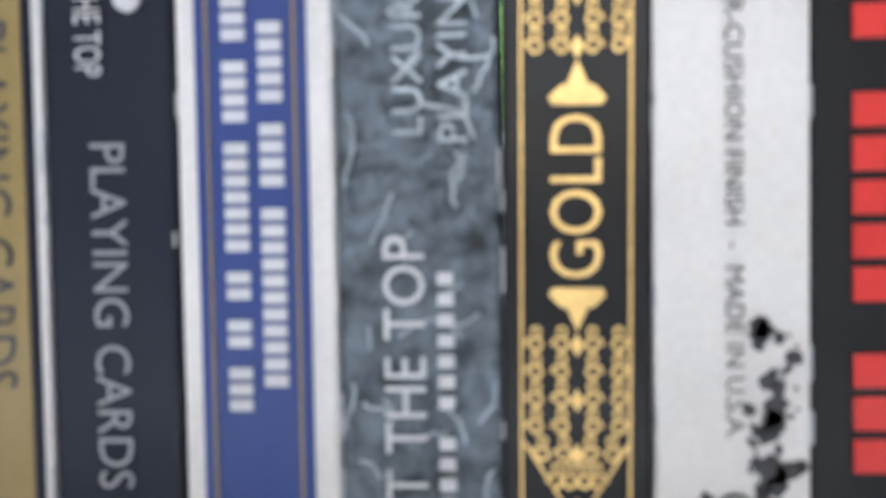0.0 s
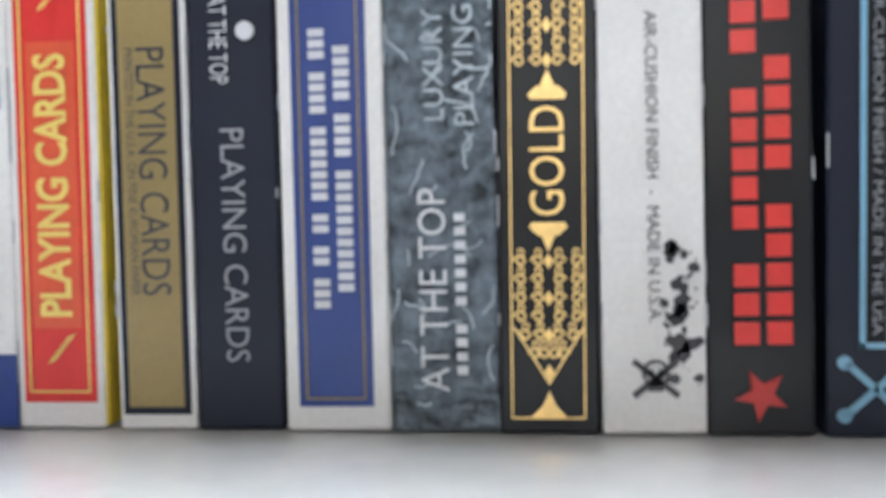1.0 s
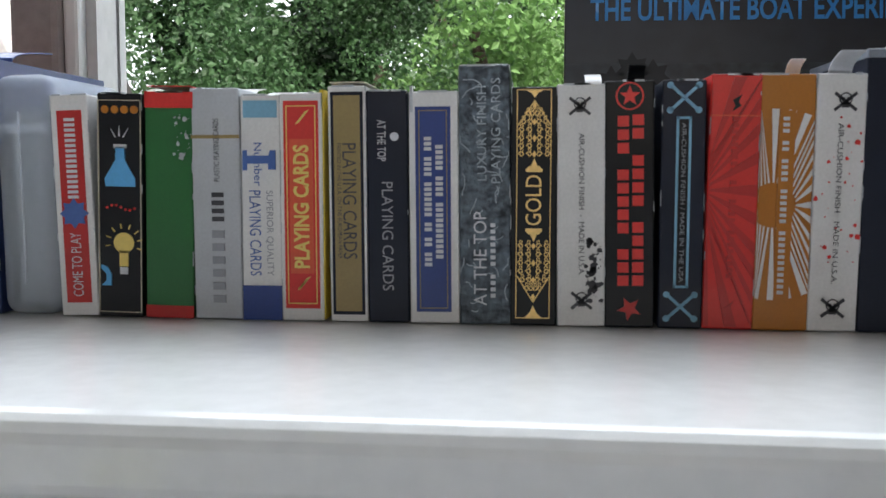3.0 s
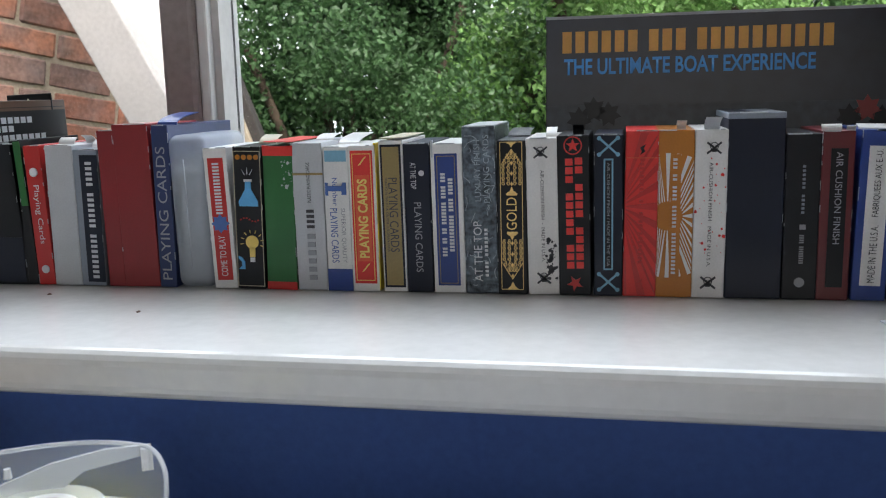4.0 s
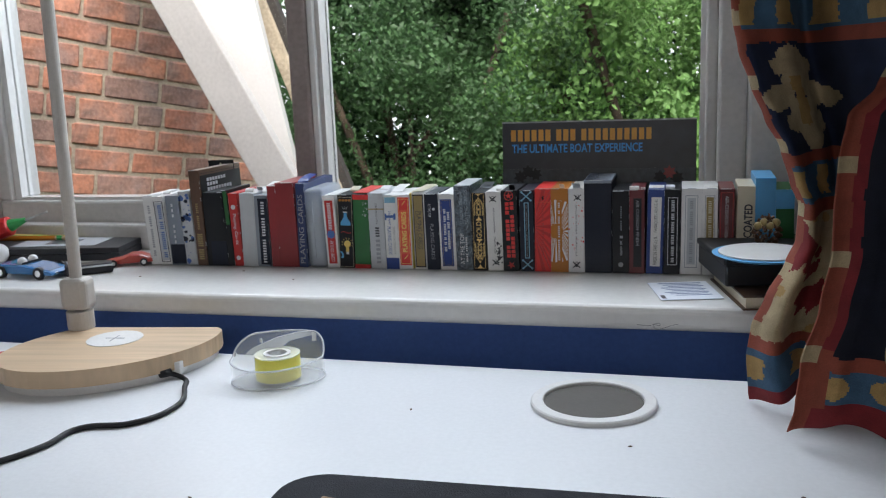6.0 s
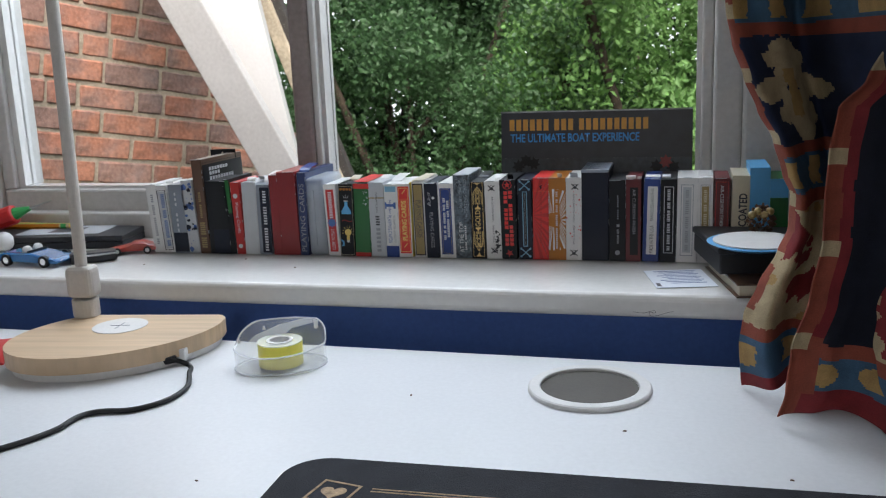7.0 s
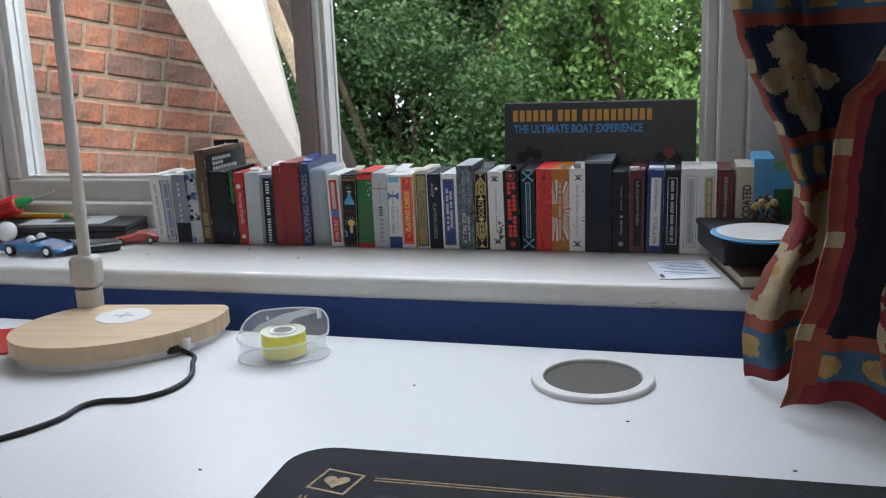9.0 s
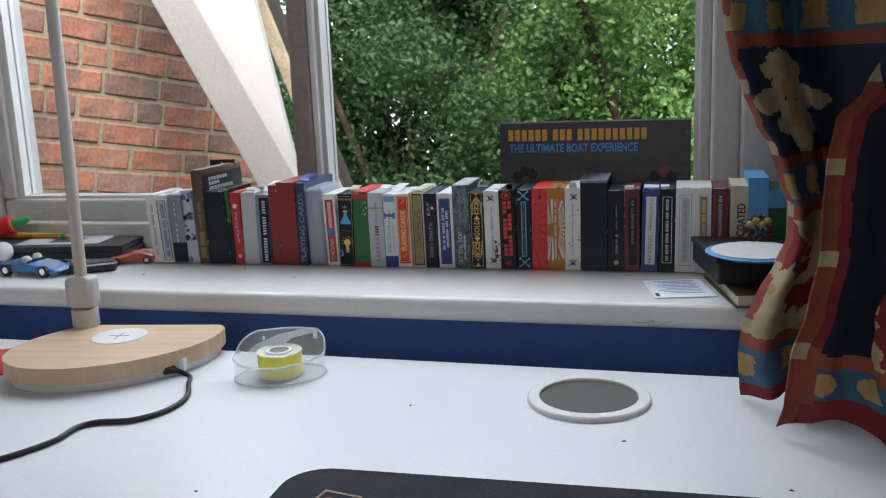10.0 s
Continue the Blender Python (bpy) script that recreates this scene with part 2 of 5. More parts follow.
def sweep(name, points, radius, material, parent=None, cyclic=False):
    cu = bpy.data.curves.new(name, "CURVE")
    cu.dimensions, cu.bevel_depth, cu.bevel_resolution, cu.resolution_u = "3D", radius, 4, 10
    sp = cu.splines.new("BEZIER")
    sp.bezier_points.add(len(points) - 1)
    for p, q in zip(sp.bezier_points, points):
        p.co, p.handle_left_type, p.handle_right_type = q, "AUTO", "AUTO"
    sp.use_cyclic_u = cyclic
    tmp = bpy.data.objects.new(name, cu)
    scene.collection.objects.link(tmp)
    dg = bpy.context.evaluated_depsgraph_get()
    me = bpy.data.meshes.new_from_object(tmp.evaluated_get(dg))
    bpy.data.objects.remove(tmp)
    me.materials.clear()
    me.materials.append(material)
    for p in me.polygons:
        p.use_smooth = True
    return part(name, me, material, parent)


def letters(text, length, height, bold=0.0):
    """A mesh of the words in x, z, centred, of that length and height, facing -y."""
    cu = bpy.data.curves.new("words", "FONT")
    cu.body, cu.offset, cu.resolution_u = text, bold, 3
    cu.align_x, cu.align_y = "CENTER", "CENTER"
    tmp = bpy.data.objects.new("words", cu)
    scene.collection.objects.link(tmp)
    dg = bpy.context.evaluated_depsgraph_get()
    dg.update()
    me = bpy.data.meshes.new_from_object(tmp.evaluated_get(dg))
    bpy.data.objects.remove(tmp)
    co = np.array([v.co for v in me.vertices])
    lo, hi = co.min(0), co.max(0)
    for v in me.vertices:
        v.co = Vector(((v.co.x - (lo[0] + hi[0]) / 2) * length / (hi[0] - lo[0]), 0.0, (v.co.y - (lo[1] + hi[1]) / 2) * height / (hi[1] - lo[1])))
    me.materials.clear()
    return me


# ---- room ----
X0, X1, Y0, ZC = -1.7, 1.5, -3.3, 2.4
WF, WB = 0.092, 0.165   # front and back of the window frame
BW = -0.118           # front of the blue wall under the sill
structure("floor", box(X0 - 0.1, Y0 - 0.1, -0.1, X1 + 0.1, 0.3, 0.0), CARPET, "grey carpet on the floor of the room")
structure("ceiling", box(X0 - 0.1, Y0 - 0.1, ZC, X1 + 0.1, 0.3, ZC + 0.1), CEIL, "plain white plaster ceiling")
structure("wall_west", box(X0 - 0.1, Y0, 0.0, X0, 0.3, ZC), CREAM_WALL, "plain pale plaster side wall")
structure("wall_east", box(X1, Y0, 0.0, X1 + 0.1, 0.3, ZC), CREAM_WALL, "plain pale plaster side wall")
# unseen rear wall; its opening is added to go with the fill lamp
bm = box(X0, Y0 - 0.1, 0.0, -0.6, Y0, ZC)
box(1.0, Y0 - 0.1, 0.0, X1, Y0, ZC, bm=bm)
box(-0.6, Y0 - 0.1, 0.0, 1.0, Y0, 1.0, bm=bm)
box(-0.6, Y0 - 0.1, 2.15, 1.0, Y0, ZC, bm=bm)
structure("wall_south", bm, CREAM_WALL, "pale plaster rear wall with an added unseen opening")
structure("wall_north", box(X0, BW, 0.0, X1, 0.20, SILL - 0.0235), BLUE_WALL, "navy blue painted wall under the window sill")
bm = box(X0, WF - 0.02, SILL, -0.9120, 0.20, ZC)
box(0.48, WF - 0.02, SILL, X1, 0.20, ZC, bm=bm)
box(-0.9120, WF - 0.02, 1.95, 0.48, 0.20, ZC, bm=bm)
structure("wall_window", bm, CREAM_WALL, "pale wall round the window opening")
# the deep sill with its rounded nosing
bm = box(X0, -0.1420, SILL - 0.0235, X1, 0.20, SILL, bev=0.007, seg=4)
structure("window_sill", bm, PAINT_WHITE, "deep white gloss-painted window sill with rounded nosing", smooth=False)

# ---- window ----
window = thing("window_1", pose(0, 0, 0), "white painted window with a brown-grey mullion and clear panes", "window")
window["kind"] = "structure"
part("bottom_rail", box(-0.6930, WF + 0.012, SILL, -0.2299, WB, 0.9136, bev=0.004), PAINT_FRAME, window)
part("rail_step", box(-0.6930, WF - 0.010, SILL, -0.2299, WF + 0.012, SILL + 0.034, bev=0.003), PAINT_FRAME, window)
part("bottom_rail", box(-0.1956, WF + 0.012, SILL, 0.2624, WB, 0.9136, bev=0.004), PAINT_FRAME, window)
part("bead", box(-0.6620, WF + 0.02, 0.9136, -0.2299, WF + 0.045, 0.9136 + 0.004), PAINT_WHITE, window)
part("jamb", box(-0.9120, WF, SILL, -0.6930, WB, 1.95, bev=0.004), PAINT_FRAME, window)
part("sash_stile", box(-0.6930, WF + 0.012, 0.9136, -0.6720, WB, 1.95, bev=0.003), PAINT_FRAME, window)
# white bead added where a strip of bright outside light shows
part("bead", box(-0.6720, WF + 0.02, 0.9136, -0.6620, WF + 0.045, 1.95), PAINT_WHITE, window)
part("mullion", box(-0.2299, WF, SILL, -0.2038, WB, 1.95, bev=0.004), POST, window, "brown-grey painted mullion")
part("bead", box(-0.2038, WF + 0.004, SILL, -0.1956, WF + 0.04, 1.95, bev=0.002), PAINT_WHITE, window)
part("bead", box(-0.1956, WF + 0.012, 0.9136, -0.1901, WF + 0.045, 1.95), PAINT_FRAME, window)
part("bead", box(0.2624, WF + 0.012, 0.9136, 0.2679, WF + 0.045, 1.95), PAINT_WHITE, window)
part("jamb", box(0.2679, WF + 0.006, SILL, 0.2807, WB, 1.95, bev=0.003), PAINT_FRAME, window)
part("jamb_panel", box(0.2807, WF - 0.004, SILL, 0.3122, WB, 1.95, bev=0.004), PAINT_FRAME, window)
part("jamb_panel", box(0.3122, WF - 0.012, SILL, 0.480, WB, 1.95, bev=0.004), PAINT_FRAME, window)
part("head", box(-0.6930, WF, 1.90, 0.2679, WB, 1.95, bev=0.004), PAINT_FRAME, window)
for a, b in ((-0.6620, -0.2299), (-0.1901, 0.2624)):
    pane = part("pane", box(a, WF + 0.034, 0.9136, b, WF + 0.038, 1.90), GLASS, window, "clear glass pane")
    pane.visible_shadow = False

# ---- outside ----
structure("ground", box(-400, 0.6, -2.7, 400, 900, -2.6), GRASS, "grassy ground outside below the window")


GABLE = Matrix(((0.9922, -0.1143, 0.0500, 0.0760), (0.1136, 0.9934, 0.0174, -0.4373), (-0.0517, -0.0116, 0.9986, 0.0950), (0.0000, 0.0000, 0.0000, 1.0000)))   # moves and tilts the neighbouring gable to fit the camera's view
VERGE_X, VERGE_S = 0.945, -0.761   # where the gable's slope cuts the courses
structure("backdrop", box(-30, 18, -2.6, 30, 18.2, 9), HAZE, "pale overcast sky low behind the trees")


def brick_wall():
    """A gable of facing bricks that runs away from the window at a slant."""
    start, heading = Vector((-1.62, 1.85, 0.0)), Vector((0.46, 0.64, 0.0)).normalized()
    m = Matrix.Translation(start) @ Matrix(((heading.x, -heading.y, 0, 0), (heading.y, heading.x, 0, 0), (0, 0, 1, 0), (0, 0, 0, 1))) @ pose(0, 0, 0, 0, 7.5, 0)
    def verge(z):
        return VERGE_X + (z - 0.75) * VERGE_S
    gable = prism([(-1.6, -2.7), (verge(-0.2), -2.7), (verge(-0.2), -0.2), (verge(2.2), 2.2), (-1.6, 2.2)], -0.2, -0.006)
    for v in gable.verts:
        v.co = Vector((v.co.x, -v.co.z, v.co.y))
    wall = structure("brick_wall", gable, MORTAR, "red brick gable wall with sandy mortar joints")
    wall.matrix_world = GABLE @ m
    meshes = []
    for k in range(5):
        for w in (0.184, 0.090):
            bm = box(0, 0.001, 0, w, 0.05, 0.069, bev=0.006, seg=1)
            for v in bm.verts:
                v.co += Vector((random.uniform(-1, 1), random.uniform(-0.5, 0.5), random.uniform(-1, 1))) * 0.0026
            meshes.append(finish("brick", bm, BRICK))
    for row in range(12):
        x, k = -0.62 - 0.11 * (row % 2) + 0.02 * random.random(), row % 2
        while x < 1.6:
            short = random.random() < 0.22
            w = 0.090 if short else 0.184
            if x + w < verge(0.43 + row * 0.078) + 0.15:
                ob = part("brick", random.choice(meshes[1::2] if short else meshes[0::2]), BRICK, wall)
                ob.location = (x, random.uniform(-0.002, 0.002), 0.385 + row * 0.078)
            x += w + 0.0085
    return wall


wall_b = brick_wall()

# sloping bargeboard, and the timber verge with dark tiles behind it
def slope_beam(name, x, y, z, dx, dz, wide, deep, material, label, category):
    """A sloping board: its near edge runs from (x, z) down along (dx, dz)."""
    d = Vector((dx, 0, dz)).normalized()
    n = Vector((-d.z, 0, d.x))
    bm = box(-1.4, 0, 0, 1.2, deep, wide, bev=0.004)
    ob = part(name, bm, material)
    ob.matrix_world = GABLE @ Matrix(((d.x, 0, n.x, x), (0, 1, 0, y), (d.z, 0, n.z, z), (0, 0, 0, 1)))
    return tagged(ob, label=label, category=category, kind="structure")


slope_beam("trim_bargeboard", -1.145, 2.0, 1.128, 0.266, -0.455, 0.115, 0.05, BOARD, "white painted sloping bargeboard of the gable", "trim")
# white panel added in place of bright sky, shaped to fit the camera's view
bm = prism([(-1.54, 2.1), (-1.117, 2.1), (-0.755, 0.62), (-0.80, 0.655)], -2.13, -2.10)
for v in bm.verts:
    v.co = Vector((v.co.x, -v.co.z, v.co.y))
structure("trim_fascia", bm, PAINT_WHITE, "white panel beside the bargeboard in place of bright sky").matrix_world = GABLE
slope_beam("trim_verge", -0.982, 2.4, 1.125, 0.15, -0.36, 0.045, 0.05, TIMBER, "bare timber verge under dark roof tiles", "trim")
slope_beam("roof_edge", -0.936, 2.42, 1.125, 0.15, -0.36, 0.03, 0.05, TILE, "dark tile edge along the sloping roof", "roof")


def leaf_cloud(count, centres, size, spread, seed):
    rng = np.random.default_rng(seed)
    c = centres[rng.integers(0, len(centres), count)]
    off = rng.normal(size=(count, 3))
    off *= (spread * rng.random((count, 1)) ** 0.4) / np.linalg.norm(off, axis=1, keepdims=True)
    p = c + off
    a = rng.normal(size=(count, 3)) + np.array([0, -0.5, 0.2])
    a /= np.linalg.norm(a, axis=1, keepdims=True)
    b = np.cross(a, rng.normal(size=(count, 3)))
    b /= np.linalg.norm(b, axis=1, keepdims=True)
    n = np.cross(a, b)
    s = size * rng.uniform(0.6, 1.25, (count, 1))
    v = np.stack([p - a * s, p + b * s * 0.58 + n * s * 0.15, p + a * s, p - b * s * 0.58 + n * s * 0.15], 1).reshape(-1, 3)
    return v, np.arange(count * 4).reshape(-1, 4)


def tree(label, x, y, ground, height, reach, crown0, leaves, size, material, seed, lobes=60):
    rng = np.random.default_rng(seed)
    ob = thing("tree", pose(x, y, ground), label, "tree", "trees behind the house")
    bm = cyl(0.05, 0.012, 0, height * 0.78, 12)
    for v in bm.verts:
        v.co += Vector((0.06 * math.sin(v.co.z * 1.3), 0.05 * math.cos(v.co.z * 1.7), 0))
    part("trunk", bm, BARK, ob, smooth=True)
    centres = []
    for k in range(lobes):
        a, r = rng.uniform(0, 2 * math.pi), reach * math.sqrt(rng.random())
        z = rng.uniform(crown0, height)
        r *= max(0.25, 1 - ((z - (crown0 + height) / 2) / (height - crown0)) ** 2 * 1.8)
        centres.append((r * math.cos(a), r * math.sin(a), z))
    for k in range(9):
        e = Vector(centres[k * 5 % lobes])
        sweep("limb", [(0, 0, e.z * 0.62), (e.x * 0.4, e.y * 0.4, e.z * 0.78), tuple(e)], 0.022, BARK, ob)
    v, f = leaf_cloud(leaves, np.array(centres), size, reach * 0.19, seed)
    me = bpy.data.meshes.new("crown")
    me.from_pydata(v.tolist(), [], f.tolist())
    me.materials.append(material)
    part("crown", me, material, ob)
    return ob


tree("dark green holly with small glossy leaves", -1.08, 3.51, -2.6, 4.6, 1.25, 1.4, 85000, 0.0145, LEAF_A, 3, 130)
tree("light green oak with broad leaves", 0.21, 3.16, -2.6, 4.05, 0.85, 2.95, 30000, 0.017, LEAF_B, 5, 75)
tree("dark green holly with small glossy leaves", 0.04, 4.40, -2.6, 4.7, 1.3, 1.4, 70000, 0.017, LEAF_A, 8, 120)
tree("dark green holly with small glossy leaves", -1.97, 4.05, -2.6, 4.7, 1.2, 1.3, 42000, 0.022, LEAF_A, 18, 90)
tree("dark green holly with small glossy leaves", 1.39, 4.35, -2.6, 4.7, 1.2, 1.3, 42000, 0.022, LEAF_A, 21, 90)
tree("tall dark conifer at the back of the garden", -1.80, 5.23, -2.6, 6.0, 1.7, 1.2, 44000, 0.036, LEAF_C, 9)
tree("tall dark conifer at the back of the garden", 1.15, 5.65, -2.6, 6.0, 1.8, 1.2, 44000, 0.036, LEAF_C, 12)
tree("tall dark conifer at the back of the garden", -0.37, 6.27, -2.6, 5.6, 1.8, 1.0, 40000, 0.04, LEAF_C, 15)

# ---- the row of card boxes ----
GROUP = "row of playing card boxes on the sill"


def card_box(label, x, w, h, lean, material, depth=0.063, y=-0.0073, bev=0.0006, name="card_box", turn=0.0):
    """A slim carton that stands on the sill; its parts lie in x across, z up from its base, the front at y = 0."""
    ob = thing(name, pose(x + w / 2, y, SILL + 0.0004 + abs(math.sin(radians(lean))) * w / 2, 0, lean, turn), label, "card box", GROUP)
    part("body", box(-w / 2, 0, 0, w / 2, depth, h, bev=bev), material, ob)
    ob["w"], ob["h"] = w, h
    return ob


def panel(ob, u0, v0, u1, v1, material, lift=0.0003, name="label_panel", label=""):
    """u across from -1 to 1, v up from 0 to 1 on the front."""
    w, h = ob["w"], ob["h"]
    return part(name, box(u0 * w / 2, -lift, v0 * h, u1 * w / 2, 0.0002, v1 * h), material, ob, label)


def ring(ob, u0, v0, u1, v1, material, thick=0.0005, lift=0.0005, name="border_line"):
    w, h = ob["w"], ob["h"]
    a, b, c, d = u0 * w / 2, v0 * h, u1 * w / 2, v1 * h
    bm = box(a, -lift, b, a + thick, 0, d)
    box(c - thick, -lift, b, c, 0, d, bm=bm)
    box(a, -lift, b, c, 0, b + thick, bm=bm)
    box(a, -lift, d - thick, c, 0, d, bm=bm)
    return part(name, bm, material, ob)


def words(ob, text, u, v0, v1, size, material, up=True, lift=0.0006, name="lettering", bold=0.0):
    """Words along the height of the front, from v0 to v1; up: they read from the bottom."""
    w, h = ob["w"], ob["h"]
    me = letters(text, (v1 - v0) * h, size, bold)
    me.materials.append(material)
    o = part(name, me, material, ob)
    o.matrix_local = Matrix.Translation((u * w / 2, -lift, (v0 + v1) / 2 * h)) @ pose(0, 0, 0, 0, -90 if up else 90, 0)
    return o


def bars(ob, u, v0, v1, size, material, counts, lift=0.0005, gap=0.42, name="print"):
    """Plain bars in place of words: one short bar for each sign, counts of them in each word."""
    w, h = ob["w"], ob["h"]
    total = sum(counts) + len(counts) - 1
    step = (v1 - v0) * h / total
    bm, k = bmesh.new(), 0
    for c in counts:
        for _ in range(c):
            z = v0 * h + k * step
            box(u * w / 2 - size / 2, -lift, z + step * gap / 2, u * w / 2 + size / 2, 0, z + step * (1 - gap / 2), bm=bm)
            k += 1
        k += 1
    return tagged(part(name, bm, material, ob), kind="stuff")


def shape(ob, points, material, lift=0.0006, name="emblem", label=""):
    """A flat outline on the front, in metres from the middle of its foot."""
    bm = prism([(x, z) for x, z in points], 0, 0.0006)
    for v in bm.verts:
        v.co = Vector((v.co.x, -lift + v.co.z, v.co.y))
    return part(name, bm, material, ob, label)


def disc(cx, cz, r, n=20, sx=1.0):
    return [(cx + sx * r * math.cos(2 * math.pi * i / n), cz + r * math.sin(2 * math.pi * i / n)) for i in range(n)]


def star(cx, cz, r, n=5, inner=0.42, turn=90):
    return [(cx + (r if i % 2 == 0 else r * inner) * math.cos(radians(turn + 180 * i / n)), cz + (r if i % 2 == 0 else r * inner) * math.sin(radians(turn + 180 * i / n))) for i in range(2 * n)]


def flap(ob, x0, x1, y0, rise, material, bend=0.3):
    """A loose tuck flap that stands up from the top of a carton."""
    h, bm, n = ob["h"], bmesh.new(), 6
    rows = []
    for i in range(n + 1):
        s = i / n
        rows.append([bm.verts.new((x, y0 + bend * rise * s * s * 2.4, h + rise * s * (1.15 - 0.3 * s))) for x in (x0, x1)])
    for a, b in zip(rows, rows[1:]):
        bm.faces.new((a[0], a[1], b[1], b[0]))
    o = part("flap", bm, material, ob)
    sol = o.modifiers.new("thick", "SOLIDIFY")
    sol.thickness = 0.0005
    return o


def skull(ob, cx, cz, r, material):
    bm = bmesh.new()
    def put(pts):
        b2 = prism(pts, 0, 0.0005, bm=bm)
    for s in (-1, 1):
        put(disc(cx + s * r * 0.24, cz + r * 0.25, r * 0.17, 10))
    n = 18
    for i in range(n):
        a, b = 2 * math.pi * i / n, 2 * math.pi * (i + 1) / n
        put([(cx + r * q * math.cos(t), cz + r * 0.25 + r * q * math.sin(t)) for q, t in ((0.62, a), (0.62, b), (0.50, b), (0.50, a))])
    put([(cx - r * 0.35, cz - r * 0.6), (cx + r * 0.35, cz - r * 0.6), (cx + r * 0.35, cz - r * 0.1), (cx - r * 0.35, cz - r * 0.1)])
    for s in (-1, 1):
        put([(cx - s * r * 1.1, cz + r * 0.7), (cx - s * r * 0.95, cz + r * 0.95), (cx + s * r * 1.1, cz - r * 0.7), (cx + s * r * 0.95, cz - r * 0.95)])
    for v in bm.verts:
        v.co = Vector((v.co.x, -0.0006 + v.co.z, v.co.y))
    return tagged(part("emblem", bm, material, ob), kind="stuff")


def rays(ob, cz, cx, count, material, r0, r1, seed=1):
    """A burst of thin rays over the front, cut to the front's edges."""
    w, h = ob["w"], ob["h"]
    bm = bmesh.new()
    rng = random.Random(seed)
    for i in range(count):
        a = 2 * math.pi * (i + 0.15 * rng.random()) / count
        da = math.pi / count * 0.42
        pts = []
        for r, d in ((r0, -da), (r1, -da), (r1, da), (r0, da)):
            x, z = cx + r * math.cos(a + d), cz + r * math.sin(a + d)
            pts.append((min(max(x, -w / 2 + 0.0004), w / 2 - 0.0004), min(max(z, 0.001), h - 0.001)))
        if abs((pts[2][0] - pts[0][0])) + abs(pts[2][1] - pts[0][1]) > 0.002:
            prism(pts, 0, 0.0004, bm=bm)
    for v in bm.verts:
        v.co = Vector((v.co.x, -0.0004 + v.co.z, v.co.y))
    return tagged(part("ray_print", bm, material, ob), kind="stuff")


def splatter(ob, material, count, zmax, seed, xmin=-0.3, big=0.0012, zmin=0.04):
    w, h = ob["w"], ob["h"]
    rng = random.Random(seed)
    bm = bmesh.new()
    for _ in range(count):
        x, z, r = rng.uniform(xmin, 0.92) * w / 2, rng.uniform(zmin, zmax) * h, big * rng.random() ** 2.2 + 0.00015
        pts = [(x + r * rng.uniform(0.6, 1.2) * math.cos(a), z + r * rng.uniform(0.6, 1.3) * math.sin(a)) for a in [i * math.pi / 4 for i in range(8)]]
        pts = [(min(max(a, -w / 2 + 0.0003), w / 2 - 0.0003), b) for a, b in pts]
        prism(pts, 0, 0.0004, bm=bm)
    for v in bm.verts:
        v.co = Vector((v.co.x, -0.0004 + v.co.z, v.co.y))
    return tagged(part("ink_splatter", bm, material, ob), kind="stuff")


def worn(ob, seed, count=2):
    """Short pale scuffs along the front edges, where the print has rubbed off."""
    w, h = ob["w"], ob["h"]
    rng = random.Random(seed)
    bm = bmesh.new()
    for _ in range(count):
        s, z, l = rng.choice((-1, 1)), rng.random() ** 0.6 * h, rng.uniform(0.001, 0.006)
        z = min(z, h - l)
        box(s * (w / 2 - 0.0001) - 0.00015, -0.00015, z, s * (w / 2 - 0.0001) + 0.00015, 0.0003, z + l, bm=bm)
    for s in (-1, 1):
        if rng.random() < 0.7:
            l = rng.uniform(0.1, 0.6) * w
            x = rng.uniform(-w / 2, w / 2 - l)
            box(x, -0.0003, h - 0.0004, x + l, 0.0006, h + 0.0003, bm=bm)
    return tagged(part("worn_edge", bm, PALE, ob), kind="stuff")


# left group, from the window end of the sill
c = card_box("plain white card box with faint grey print", -0.3849, 0.0143, 0.085, -3.1, WHITE)
bars(c, 0.0, 0.12, 0.86, 0.003, GREYINK, [3, 9, 5, 4])
c = card_box("white card box with a pale blue panel and title", -0.3706, 0.0142, 0.0836, -3.4, WHITE)
ring(c, -0.86, 0.04, 0.80, 0.93, NAVY, 0.0006)
panel(c, -0.7, 0.06, 0.7, 0.91, PALE)
bars(c, 0.1, 0.10, 0.88, 0.0048, MIDBLUE, [3, 9, 4, 7])
flap(c, -0.004, 0.006, 0.02, 0.004, WHITE)
c = card_box("slate blue card box in glossy wrap", -0.3564, 0.0211, 0.0849, -1.3, GREY)
panel(c, -0.9, 0.02, 0.9, 0.3, NAVY)
bars(c, -0.2, 0.3, 0.9, 0.002, LIGHTINK, [4, 3])
c = card_box("pale grey wrapped card box with a blue print", -0.3361, 0.0148, 0.0898, -3.0, PALE)
splatter(c, MIDBLUE, 30, 0.95, 4, -0.9, 0.004)
splatter(c, NAVY, 14, 0.9, 5, -0.9, 0.0035)
c = card_box("tall brown and black card box with a hang tab", -0.3213, 0.0139, 0.1149, -1.4, BROWN, depth=0.095, turn=-3)
part("side_panel", box(0.00735, 0.002, 0.002, 0.0078, 0.093, 0.108), BLACK, c)
part("top_panel", box(-0.0070, 0.002, 0.110, 0.0070, 0.093, 0.1104), BLACK, c)
tab = box(-0.029, 0.080, 0.104, 0.0075, 0.0812, 0.1195, bev=0.0004)
part("hang_tab", tab, BLACK, c)
bm = prism([(-0.015, 0.1095), (-0.007, 0.1095), (-0.0075, 0.112), (-0.011, 0.1165), (-0.0145, 0.112)], -0.0797, -0.0793)
for v in bm.verts:
    v.co = Vector((v.co.x, -v.co.z, v.co.y))
part("tab_print", bm, CREAM, c)
